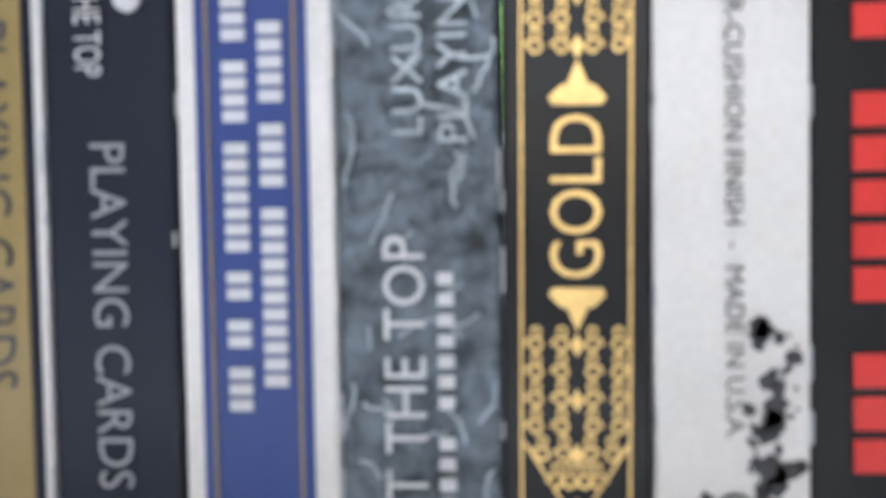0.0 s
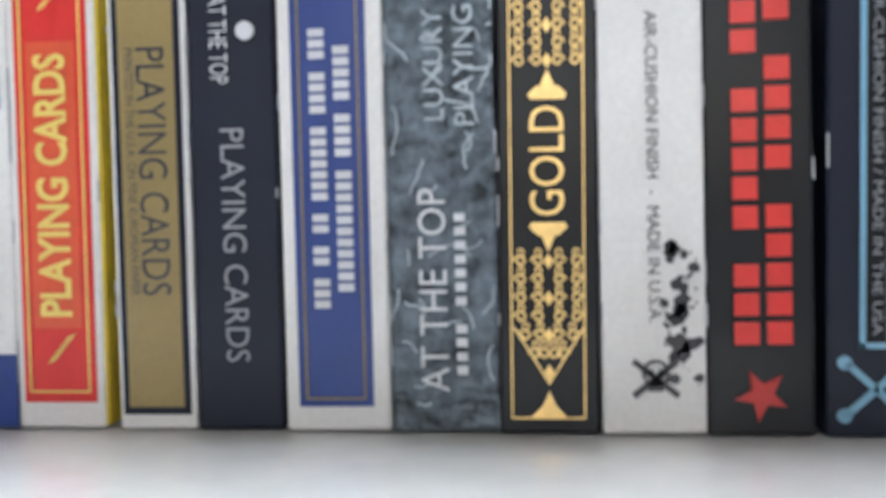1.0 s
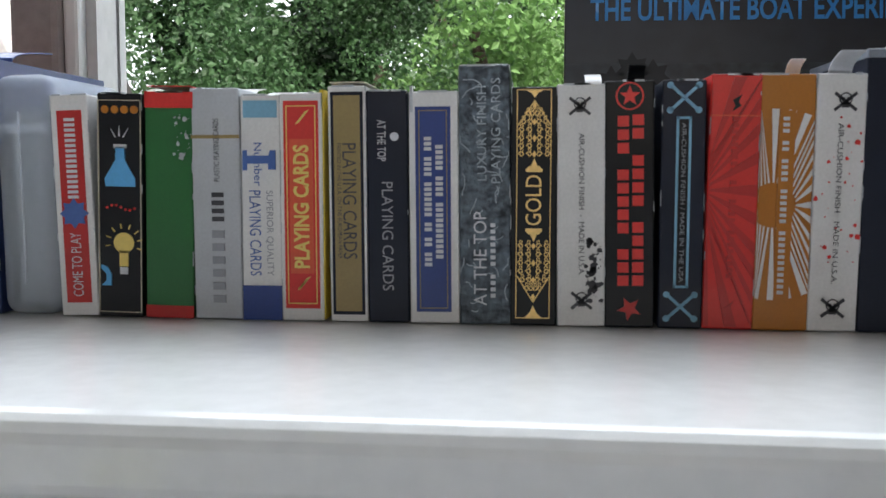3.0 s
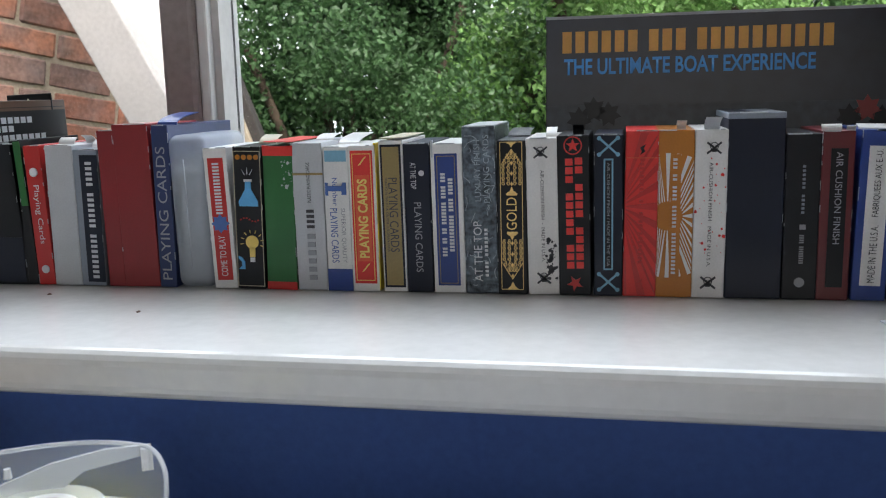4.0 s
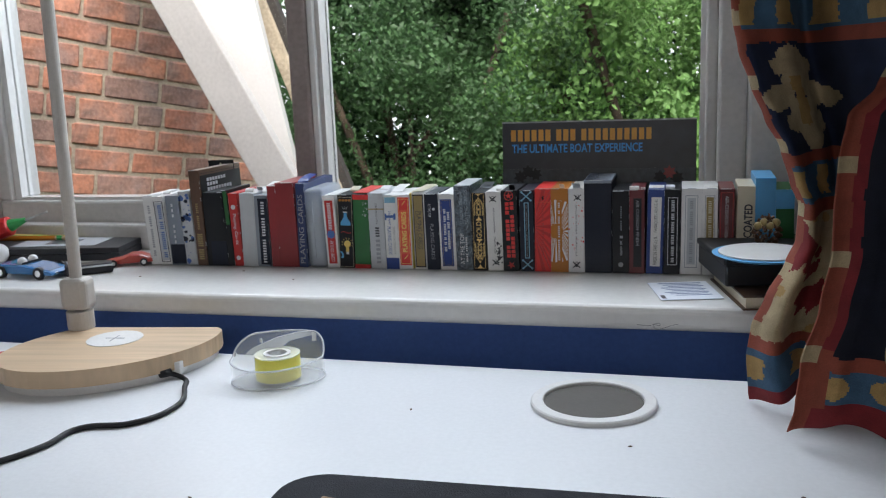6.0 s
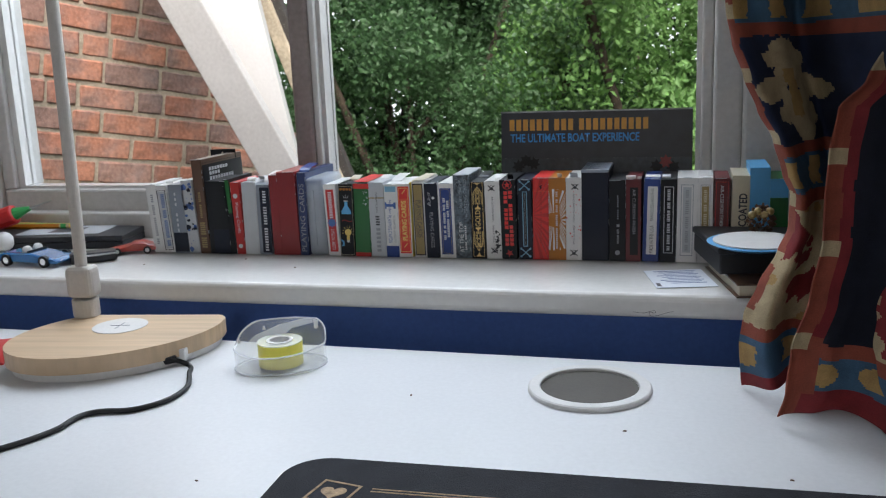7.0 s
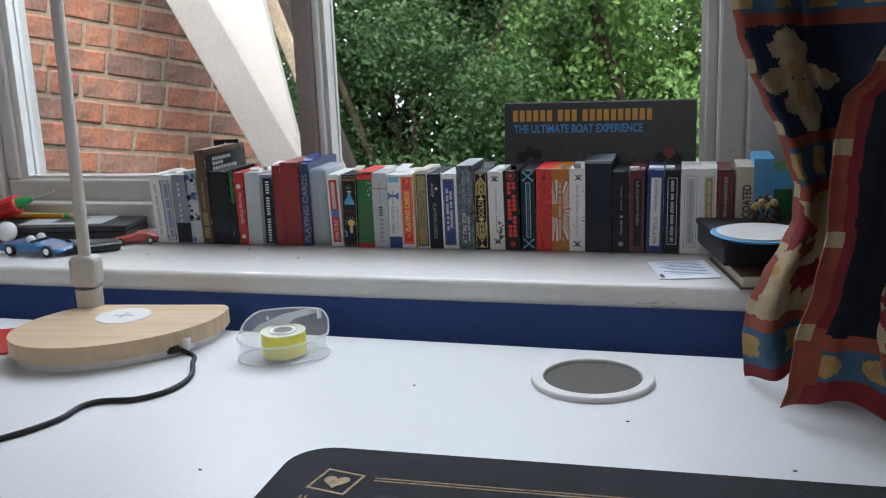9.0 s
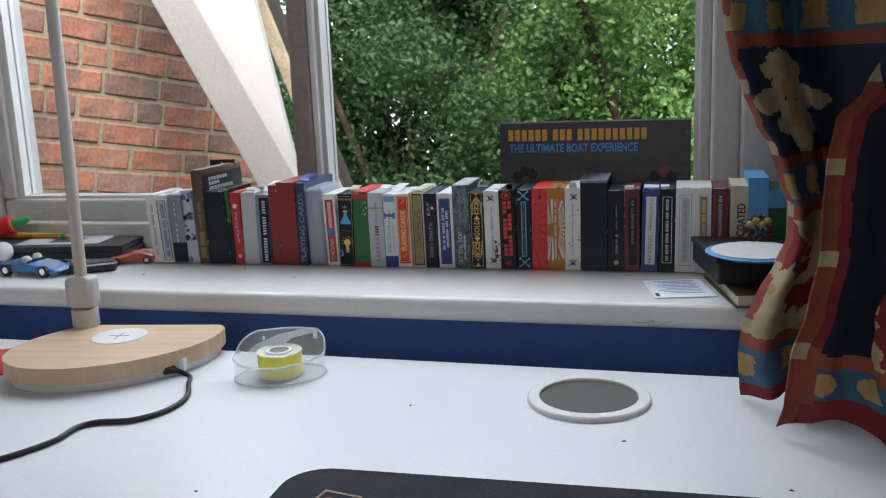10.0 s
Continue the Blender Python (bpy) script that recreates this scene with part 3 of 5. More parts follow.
bars(c, 0.0, 0.06, 0.34, 0.007, TAN, [5, 6], gap=0.35)
bars(c, 0.0, 0.38, 0.66, 0.003, TAN, [7, 5])
for k, (za, zb, n) in enumerate(((0.100, 0.104, 7), (0.0945, 0.0985, 4), (0.0865, 0.0925, 9))):
    bm = bmesh.new()
    for i in range(n):
        box(0.0079, 0.015 + i * 0.0062, za, 0.0082, 0.0195 + i * 0.0062, zb, bm=bm)
    part("print", bm, LIGHTINK, c)
c = card_box("plain black card box", -0.3074, 0.0283, 0.0889, 0.1, BLACK)
panel(c, -0.55, 0.02, 0.9, 0.34, NAVY)
c = card_box("thin black card box with a green upper side", -0.2792, 0.0076, 0.091, -2.9, BLACK)
part("side_panel", box(0.0040, 0.002, 0.045, 0.0043, 0.061, 0.086), GREEN, c)
panel(c, -0.2, 0.55, 1.0, 0.99, GREEN)
c = card_box("red card box with white lettering", -0.2716, 0.0113, 0.0875, -1.8, RED)
words(c, "Playing Cards", 0.05, 0.30, 0.72, 0.0048, LIGHTINK, up=False)
shape(c, disc(0, 0.071, 0.0028), LIGHTINK)
shape(c, disc(0, 0.010, 0.0026), LIGHTINK)
c = card_box("plain white card box with open torn flaps", -0.2603, 0.0187, 0.0874, 0.5, PALE)
flap(c, -0.007, 0.004, 0.012, 0.005, WHITE)
flap(c, 0.001, 0.008, 0.03, 0.006, WHITE, -0.4)
c = card_box("navy card box with a grey edge and open flap", -0.2416, 0.0163, 0.0847, 0.7, GREY)
panel(c, -0.45, 0.03, 0.98, 0.96, NAVY)
bars(c, 0.25, 0.05, 0.92, 0.0042, LIGHTINK, [9, 7, 5])
flap(c, -0.007, 0.007, 0.02, 0.012, WHITE, 1.2)
c = card_box("plain red card box, matt board", -0.223, 0.0111, 0.0961, -0.3, DARKRED)
c = card_box("wide plain red double card box", -0.212, 0.0234, 0.0994, -0.7, DARKRED, depth=0.066)
c = card_box("tall blue card box with silver lettering", -0.1886, 0.0109, 0.0986, 0.7, DEEPBLUE, depth=0.09)
words(c, "PLAYING CARDS", 0.0, 0.05, 0.87, 0.0062, GREYINK)
flap(c, -0.0060, 0.0065, 0.01, 0.008, BLUE, 1.6)


def plastic_case():
    ob = thing("plastic_box", pose(-0.1644, -0.0095, SILL + 0.0006, 0, -1.0, 0), "translucent frosted plastic card case with rounded corners", "plastic box", GROUP)
    w, h, d = 0.0236, 0.0925, 0.066
    part("body", box(-w / 2, 0.0, 0, w / 2, d, h, bev=0.006, seg=4), FROST, ob, smooth=True)
    part("rim", box(-w / 2 - 0.0006, 0.004, 0.070, w / 2 + 0.0006, 0.0055, 0.074, bev=0.0005), FROST, ob)
    part("card_stack", box(-w / 2 + 0.003, 0.008, 0.003, w / 2 - 0.003, d - 0.006, 0.080, bev=0.001), GREY, ob, "grey pack of cards seen through the plastic")
    part("ridge", box(-0.0015, -0.0008, 0.012, -0.0005, 0.0004, 0.078, bev=0.0002), FROST, ob)
    return ob


plastic_case()
c = card_box("white card box with a red panel", -0.1526, 0.0149, 0.0846, -1.7, WHITE)
panel(c, -0.66, 0.06, 0.66, 0.93, RED)
words(c, "COME TO PLAY", 0.0, 0.09, 0.38, 0.0042, LIGHTINK)
bars(c, 0.0, 0.53, 0.90, 0.0042, LIGHTINK, [16])
shape(c, star(0, 0.0395, 0.0058, 8, 0.7), MIDBLUE)
c = card_box("black card box with a blue flask and yellow bulb print", -0.1377, 0.0176, 0.0852, 1.0, BLACK)
shape(c, [(-0.0055, 0.050), (0.0062, 0.050), (0.0062, 0.053), (0.0022, 0.060), (0.0020, 0.065), (-0.0014, 0.065), (-0.0016, 0.060), (-0.0058, 0.053)], SKY, label="blue flask")
shape(c, [(-0.0022, 0.0645), (0.0028, 0.0645), (0.0028, 0.066), (-0.0022, 0.066)], WHITE)
shape(c, disc(0.0015, 0.0285, 0.0040), LETTER_YELLOW, label="yellow bulb")
shape(c, [(-0.0002, 0.0195), (0.0032, 0.0195), (0.0032, 0.0255), (-0.0002, 0.0255)], LETTER_YELLOW)
shape(c, [(0.0000, 0.0165), (0.0030, 0.0165), (0.0030, 0.0192), (0.0000, 0.0192)], LIGHTINK)
for a in range(-20, 220, 30):
    s, q = math.cos(radians(a)), math.sin(radians(a))
    shape(c, [(0.0015 + s * 0.0055 - q * 0.0002, 0.0285 + q * 0.0055 + s * 0.0002), (0.0015 + s * 0.0074 - q * 0.0002, 0.0285 + q * 0.0074 + s * 0.0002), (0.0015 + s * 0.0074 + q * 0.0002, 0.0285 + q * 0.0074 - s * 0.0002), (0.0015 + s * 0.0055 + q * 0.0002, 0.0285 + q * 0.0055 - s * 0.0002)], LETTER_YELLOW, name="ray")
for a in (60, 90, 120):
    s, q = math.cos(radians(a)), math.sin(radians(a))
    shape(c, [(s * 0.003 - q * 0.0003, 0.066 + q * 0.003), (s * 0.007, 0.066 + q * 0.007), (s * 0.003 + q * 0.0003, 0.066 + q * 0.003)], LIGHTINK, name="ray")
for k in range(4):
    shape(c, disc(-0.0055 + k * 0.0038, 0.079, 0.0015), AMBER, name="coil_print")
for k in range(7):
    shape(c, disc(-0.005 + k * 0.0018, 0.042 + 0.001 * math.sin(k), 0.0005, 8), SCARLET, name="dot_print")
shape(c, [(-0.0075, 0.012), (-0.0035, 0.012), (-0.0035, 0.0165), (-0.0050, 0.0190), (-0.0075, 0.0200), (-0.0075, 0.0185), (-0.0055, 0.0165), (-0.0055, 0.0140)], SKY, name="magnet_print")
ring(c, -0.96, 0.02, 0.96, 0.97, CREAM, 0.0003)
flap(c, -0.004, 0.007, 0.03, 0.006, CREAM, 0.8)
c = card_box("glossy green card box with red ends", -0.1187, 0.0187, 0.0856, 0.8, GREEN)
panel(c, -1.0, 0.93, 1.0, 1.0, SCARLET)
panel(c, -1.0, 0.0, 1.0, 0.055, RED)
part("top_panel", box(-0.0084, 0.0, 0.0875, 0.0084, 0.063, 0.0879), SCARLET, c)
splatter(c, PALE, 26, 0.9, 8, 0.1, 0.0011, 0.70)
c = card_box("pale grey wrapped card box with a tear strip", -0.0992, 0.0185, 0.087, -0.4, PALE)
bars(c, 0.05, 0.06, 0.40, 0.0048, GREYINK, [6])
bars(c, 0.05, 0.42, 0.56, 0.0046, DARKINK, [4])
words(c, "PLASTIC PLAYING CARDS", 0.05, 0.60, 0.87, 0.0022, DARKINK)
panel(c, -1.0, 0.785, 1.0, 0.80, TAN, 0.0004, "tear_strip")
flap(c, -0.004, 0.007, 0.03, 0.004, WHITE, 1.5)
c = card_box("white and blue card box with a large numeral", -0.0804, 0.0151, 0.0845, -0.2, WHITE)
panel(c, -1.0, 0.0, 1.0, 0.155, BLUE)
panel(c, -0.85, 0.90, 0.85, 0.975, GLOW)
words(c, "PLAYING CARDS", -0.30, 0.20, 0.58, 0.0044, MIDBLUE, up=False)
words(c, "SUPERIOR QUALITY", 0.42, 0.20, 0.58, 0.0030, GREYINK, up=False)
shape(c, [(-0.0068, 0.0565), (-0.0052, 0.0565), (-0.0052, 0.0590), (0.0030, 0.0590), (0.0030, 0.0568), (0.0058, 0.0568), (0.0058, 0.0640), (0.0038, 0.0640), (0.0030, 0.0620), (-0.0052, 0.0620), (-0.0052, 0.0640), (-0.0068, 0.0640)], MIDBLUE, label="blue numeral one lying on its side")
words(c, "Number", -0.1, 0.60, 0.79, 0.0030, MIDBLUE, up=False, lift=0.0012)
flap(c, -0.006, 0.007, 0.025, 0.0065, WHITE, 2.2)
c = card_box("orange-red card box with yellow lettering and yellow side", -0.0653, 0.0161, 0.0852, -0.3, WHITE)
part("side_panel", box(0.0071, 0.0005, 0.0005, 0.0085, 0.063, 0.0863), YELLOW, c)
panel(c, -0.82, 0.055, 0.82, 0.965, SCARLET)
ring(c, -0.70, 0.075, 0.70, 0.945, LETTER_YELLOW, 0.0004)
panel(c, -0.55, 0.21, 0.55, 0.80, ORANGE, 0.0005)
words(c, "PLAYING CARDS", 0.0, 0.235, 0.775, 0.0060, LETTER_YELLOW, lift=0.0009, bold=0.03)
for zz in (0.0125, 0.0745):
    for k in range(4):
        shape(c, [(-0.002 + k * 0.0009, zz + k * 0.0011 - 0.001), (-0.0005 + k * 0.0009, zz + k * 0.0011 - 0.0002), (0.0005 + k * 0.0009, zz + k * 0.0011 + 0.0012), (-0.0012 + k * 0.0009, zz + k * 0.0011 + 0.0004)], LETTER_YELLOW, name="leaf_print")
c = card_box("white card box with a golden brown panel", -0.0466, 0.0141, 0.0876, -0.6, WHITE)
panel(c, -0.86, 0.03, 0.86, 0.975, NAVY)
panel(c, -0.70, 0.045, 0.70, 0.96, TAN, 0.0005)
words(c, "PLAYING CARDS", 0.12, 0.27, 0.76, 0.0052, DARKINK, up=False, lift=0.0008)
words(c, "PRINTED IN THE U.S.A. ON FINE EUROPEAN PAPER", -0.42, 0.27, 0.76, 0.0015, DARKINK, up=False, lift=0.0008)
part("top_panel", box(-0.0066, 0.001, 0.0888, 0.0066, 0.062, 0.0892), CREAM, c)
c = card_box("black card box with small white print", -0.0322, 0.0153, 0.0859, -0.7, NAVY)
words(c, "AT THE TOP", -0.25, 0.70, 0.875, 0.0032, LIGHTINK, up=False)
shape(c, disc(0.0028, 0.0690, 0.0016), LIGHTINK)
words(c, "PLAYING CARDS", 0.0, 0.14, 0.61, 0.0042, GREYINK, up=False)
c = card_box("white card box with a blue panel and lettering", -0.0164, 0.0183, 0.0855, -0.7, WHITE)
panel(c, -0.74, 0.05, 0.68, 0.935, BLUE)
ring(c, -0.60, 0.065, 0.54, 0.92, TAN, 0.0003, 0.0006)
bars(c, -0.24, 0.247, 0.81, 0.0027, LIGHTINK, [3, 2, 2, 7, 4, 3], lift=0.0006, gap=0.3)
bars(c, 0.22, 0.28, 0.775, 0.0027, LIGHTINK, [11, 4, 5], lift=0.0006, gap=0.3)
part("worn_corner", box(-0.0086, -0.0004, 0.078, -0.0076, 0.002, 0.0875), PALE, c)


def lines_relief(ob, material, seed):
    w, h = ob["w"], ob["h"]
    rng = random.Random(seed)
    for k in range(34):
        x, z = rng.uniform(-0.95, 0.95) * w / 2, rng.uniform(0.05, 0.97) * h
        a, n, l = rng.uniform(0, 6.28), 7, rng.uniform(0.003, 0.010)
        pts = []
        for i in range(n):
            pts.append((min(max(x, -w / 2 + 0.0005), w / 2 - 0.0005), z))
            x, z, a = x + l / n * math.cos(a), min(max(z + l / n * math.sin(a), 0.002), h - 0.002), a + rng.uniform(-0.5, 0.6)
        bm = bmesh.new()
        for (x0, z0), (x1, z1) in zip(pts, pts[1:]):
            d = Vector((x1 - x0, z1 - z0))
            if d.length < 1e-5:
                continue
            q = Vector((-d.y, d.x)).normalized() * 0.00018
            prism([(x0 - q.x, z0 - q.y), (x1 - q.x, z1 - q.y), (x1 + q.x, z1 + q.y), (x0 + q.x, z0 + q.y)], 0, 0.0004, bm=bm)
        for v in bm.verts:
            v.co = Vector((v.co.x, -0.0004 + v.co.z, v.co.y))
        tagged(part("embossed_line", bm, material, ob), kind="stuff")


EMBOSS = mat("embossed_ridge_foil", (0.30, 0.35, 0.39), 0.3, metal=0.4, var=0.3, scale=200, bump=0.1)
c = card_box("tall silver-grey embossed foil card box", 0.0021, 0.0187, 0.0948, -0.8, SILVER, depth=0.066)
lines_relief(c, EMBOSS, 4)
words(c, "AT THE TOP", -0.18, 0.075, 0.44, 0.0048, LIGHTINK, lift=0.0009)
words(c, "LUXURY FINISH", -0.10, 0.56, 0.92, 0.0034, EMBOSS, lift=0.0008)
words(c, "PLAYING CARDS", 0.45, 0.55, 0.95, 0.0034, EMBOSS, lift=0.0008)
bars(c, 0.32, 0.10, 0.40, 0.0018, LIGHTINK, [4, 7], lift=0.0008)
part("top_panel", box(-0.0088, 0.001, 0.0948, 0.0088, 0.065, 0.0952), PALE, c)


def filigree(ob, z0, z1, tip0, tip1, material):
    """A diamond-ended field of curled foil lines."""
    w = ob["w"] * 0.36
    bm = bmesh.new()
    def curl(cx, cz, r, a0, a1, t):
        n = 12
        for i in range(n):
            a, b = radians(a0 + (a1 - a0) * i / n), radians(a0 + (a1 - a0) * (i + 1) / n)
            ra, rb = r * (1 - 0.55 * i / n), r * (1 - 0.55 * (i + 1) / n)
            prism([(cx + ra * math.cos(a), cz + ra * math.sin(a)), (cx + rb * math.cos(b), cz + rb * math.sin(b)), (cx + (rb - t) * math.cos(b), cz + (rb - t) * math.sin(b)), (cx + (ra - t) * math.cos(a), cz + (ra - t) * math.sin(a))], 0, 0.0004, bm=bm)
    n = 7
    for k in range(n):
        s = (k + 0.5) / n
        z = z0 + (z1 - z0) * s
        wide = w * min(1.0, (s / 0.42 if tip0 else 1.0), ((1 - s) / 0.42 if tip1 else 1.0))
        for side in (-1, 1):
            for f in (0.30, 0.78):
                if wide * f > 0.0009:
                    curl(side * wide * f, z, 0.00125, 90 - side * 90, 90 - side * 90 + side * 400, 0.00036)
                    curl(side * wide * f, z + 0.0016, 0.0009, -90, -90 - side * 330, 0.0003)
        if k % 2 == 0:
            prism([(0, z - 0.0013), (0.0008, z), (0, z + 0.0013), (-0.0008, z)], 0, 0.0004, bm=bm)
    for side in (-1, 1):
        if tip0:
            prism([(0, z0 - 0.0006), (side * w, z0 + (z1 - z0) * 0.42), (side * (w - 0.0004), z0 + (z1 - z0) * 0.42), (0, z0)][::side], 0, 0.0004, bm=bm)
        if tip1:
            prism([(0, z1 + 0.0006), (side * w, z1 - (z1 - z0) * 0.42), (side * (w - 0.0004), z1 - (z1 - z0) * 0.42), (0, z1)][::-side], 0, 0.0004, bm=bm)
    for v in bm.verts:
        v.co = Vector((v.co.x, -0.0004 + v.co.z, v.co.y))
    return tagged(part("filigree", bm, material, ob), kind="stuff")


c = card_box("black card box with gold foil filigree and lettering", 0.0205, 0.0169, 0.087, -0.2, BLACK)
h = c["h"]
ring(c, -0.76, 0.03, 0.72, 0.990, GOLD, 0.0003)
filigree(c, 0.103 * h, 0.355 * h, True, False, GOLD)
filigree(c, 0.705 * h, 0.940 * h, False, True, GOLD)
words(c, "GOLD", -0.02, 0.425, 0.635, 0.0058, GOLD)
for z, s in ((0.412 * h, -1), (0.648 * h, 1)):
    shape(c, [(-0.0005, z), (-0.0028, z), (-0.0032, z + s * 0.0008), (-0.0018, z + s * 0.0022), (-0.0012, z + s * 0.0022), (0, z + s * 0.0050), (0.0012, z + s * 0.0022), (0.0018, z + s * 0.0022), (0.0032, z + s * 0.0008), (0.0028, z), (0.0005, z)][::s], GOLD, name="arrow_ornament")
shape(c, [(-0.0030, 0.0340 * h), (0.0030, 0.0340 * h), (0.0012, 0.055 * h), (0, 0.085 * h), (-0.0012, 0.055 * h)], GOLD, name="foot_ornament")
shape(c, [(-0.0030, 0.985 * h), (-0.0012, 0.975 * h), (0, 0.955 * h), (0.0012, 0.975 * h), (0.0030, 0.985 * h)], GOLD, name="head_ornament")
flap(c, -0.006, 0.007, 0.035, 0.005, BLACK, 2.5)
c = card_box("white card box with black skulls and ink spatter", 0.0379, 0.0173, 0.0879, -0.9, WHITE)
words(c, "AIR-CUSHION FINISH  -  MADE IN U.S.A.", 0.02, 0.215, 0.80, 0.0020, DARKINK, up=False)
skull(c, -0.0005, 0.080, 0.0036, DARKINK)
skull(c, 0.0002, 0.0095, 0.0036, DARKINK)
splatter(c, DARKINK, 60, 0.36, 11, 0.2, 0.0014, 0.08)
flap(c, 0.002, 0.008, 0.01, 0.006, WHITE, 0.6)
c = card_box("black card box with red stars and bold red print", 0.0552, 0.0176, 0.089, -1.1, BLACK)
bars(c, 0.34, 0.165, 0.87, 0.0040, SCARLET, [5, 4, 2], lift=0.0005, gap=0.22)
bars(c, -0.26, 0.165, 0.865, 0.0040, SCARLET, [3, 5, 3], lift=0.0005, gap=0.22)
shape(c, star(0, 0.0835, 0.0038), SCARLET)
bm = bmesh.new()
loops = [[bm.verts.new((q * math.cos(2 * math.pi * i / 24), y, 0.0835 + q * math.sin(2 * math.pi * i / 24))) for i in range(24)] for q, y in ((0.0050, 0.0), (0.0050, -0.0004), (0.0044, -0.0004), (0.0044, 0.0))]
for i in range(24):
    for la, lb in zip(loops, loops[1:] + loops[:1]):
        bm.faces.new((la[i], la[(i + 1) % 24], lb[(i + 1) % 24], lb[i]))
part("star_ring", bm, SCARLET, c)
shape(c, star(0, 0.0068, 0.0045, 5, 0.42, 45), RED)
flap(c, 0.0, 0.006, 0.008, 0.007, BLACK, -0.3)
c = card_box("dark navy card box with crossed bones and blue outline", 0.0743, 0.0155, 0.0893, -0.3, NAVY)
ring(c, -0.34, 0.165, 0.34, 0.855, GLOW, 0.0009)
panel(c, -0.2, 0.18, 0.2, 0.84, BLACK, 0.0004)
words(c, "AIR-CUSHION FINISH / MADE IN THE USA", 0.0, 0.19, 0.83, 0.0016, GREYINK, up=False, lift=0.0008)
for zz in (0.0080, 0.0830):
    for s in (-1, 1):
        d = [(-0.0052 * s, zz - 0.0040), (-0.0042 * s, zz - 0.0046), (0.0052 * s, zz + 0.0040), (0.0042 * s, zz + 0.0046)]
        shape(c, d[::s], GLOW, name="bone_print")
        for e in (-1, 1):
            shape(c, disc(e * 0.0050 * s, zz + e * 0.0044, 0.0012, 10), GLOW, name="bone_print")
c = card_box("red card box with dark red ray pattern", 0.0898, 0.0178, 0.0911, 0.7, SCARLET)
rays(c, 0.050, -0.020, 44, RED, 0.012, 0.075)
bars(c, 0.0, 0.20, 0.84, 0.0022, RED, [8, 4, 2, 9], lift=0.0007)
shape(c, [(-0.0014, 0.078), (0.0016, 0.080), (0.0006, 0.0815), (0.0018, 0.084), (-0.0014, 0.082), (-0.0004, 0.080)], BLACK)
shape(c, [(-0.0014, 0.004), (0.0016, 0.006), (0.0006, 0.0075), (0.0018, 0.010), (-0.0014, 0.008), (-0.0004, 0.006)], RED)
panel(c, -0.98, 0.838, 0.98, 0.843, ORANGE, 0.0008, "tuck_line")
c = card_box("amber orange card box with white ray print", 0.1076, 0.0191, 0.0912, 0.2, AMBER)
rays(c, 0.045, -0.004, 36, WHITE, 0.008, 0.034, 3)
panel(c, -0.28, 0.12, 0.28, 0.86, AMBER, 0.0006)
bars(c, -0.05, 0.14, 0.84, 0.0022, LIGHTINK, [11, 6, 4, 2, 3], lift=0.0008)
flap(c, 0.0, 0.005, 0.006, 0.006, WHITE, -0.5)
c = card_box("white card box with red spatter and dark heads", 0.1267, 0.017, 0.0913, 0.3, WHITE)
words(c, "AIR-CUSHION FINISH   MADE IN U.S.A.", 0.0, 0.19, 0.81, 0.0019, DARKINK, up=False)
skull(c, 0.0, 0.0085, 0.0038, DARKINK)
skull(c, 0.0012, 0.0815, 0.0036, DARKINK)
splatter(c, SCARLET, 30, 0.85, 13, -0.9, 0.0013, 0.25)
flap(c, -0.004, 0.004, 0.004, 0.008, PALE, -0.7)
c = card_box("tall wide plain black card box", 0.1441, 0.0288, 0.0998, -0.2, NAVY, depth=0.066)
part("lid", box(-0.0146, -0.0004, 0.0965, 0.0146, 0.0665, 0.0998, bev=0.0006), GREY, c)

# right group
c = card_box("black card box with faint grey print", 0.1734, 0.0175, 0.0884, -0.1, BLACK)
bars(c, 0.05, 0.22, 0.40, 0.0022, GREYINK, [8, 4])
bars(c, 0.05, 0.52, 0.82, 0.0014, GREY, [5, 6])
shape(c, disc(0.0, 0.0095, 0.0026), GREYINK)
panel(c, -0.1, 0.43, 0.25, 0.46, GREYINK, 0.0005, "print")
c = card_box("dark red card box with a black panel, worn edges", 0.1908, 0.0161, 0.0896, 0.0, MAROON)
panel(c, -0.45, 0.08, 0.60, 0.90, BLACK)
words(c, "AIR CUSHION FINISH", 0.08, 0.34, 0.88, 0.0034, GREYINK, up=False)
flap(c, -0.008, 0.002, 0.004, 0.004, WHITE, 0.2)
flap(c, 0.004, 0.0085, 0.004, 0.003, WHITE, -0.2)
c = card_box("royal blue card box with a white lettered panel", 0.2081, 0.0171, 0.0896, 1.3, BLUE)
panel(c, -0.55, 0.09, 0.66, 0.91, WHITE)
words(c, "MADE IN THE U.S.A.", 0.06, 0.11, 0.45, 0.0038, DARKINK, lift=0.0008)
words(c, "FABRIQUEES AUX E.-U.", 0.06, 0.50, 0.89, 0.0038, DARKINK, lift=0.0008)
flap(c, -0.008, 0.0075, 0.012, 0.003, WHITE, 0.9)
c = card_box("black card box with a white-lined panel", 0.2264, 0.0164, 0.0895, 0.3, BLACK)
ring(c, -0.55, 0.11, 0.66, 0.91, LIGHTINK, 0.0006)
bars(c, 0.06, 0.14, 0.88, 0.0030, LIGHTINK, [3, 6, 6, 7, 4, 7])
flap(c, -0.007, 0.002, 0.010, 0.004, PALE, 0.6)
c = card_box("white card box with a grey-blue panel", 0.2434, 0.0209, 0.0907, 0.4, WHITE)
ring(c, -0.62, 0.08, 0.58, 0.92, GREY, 0.0005)
panel(c, -0.42, 0.12, 0.38, 0.89, PALE)
bars(c, -0.02, 0.14, 0.86, 0.0032, GREYINK, [3, 6, 6, 7, 4])
c = card_box("white card box with a brown panel", 0.2649, 0.0155, 0.0906, -0.2, WHITE)
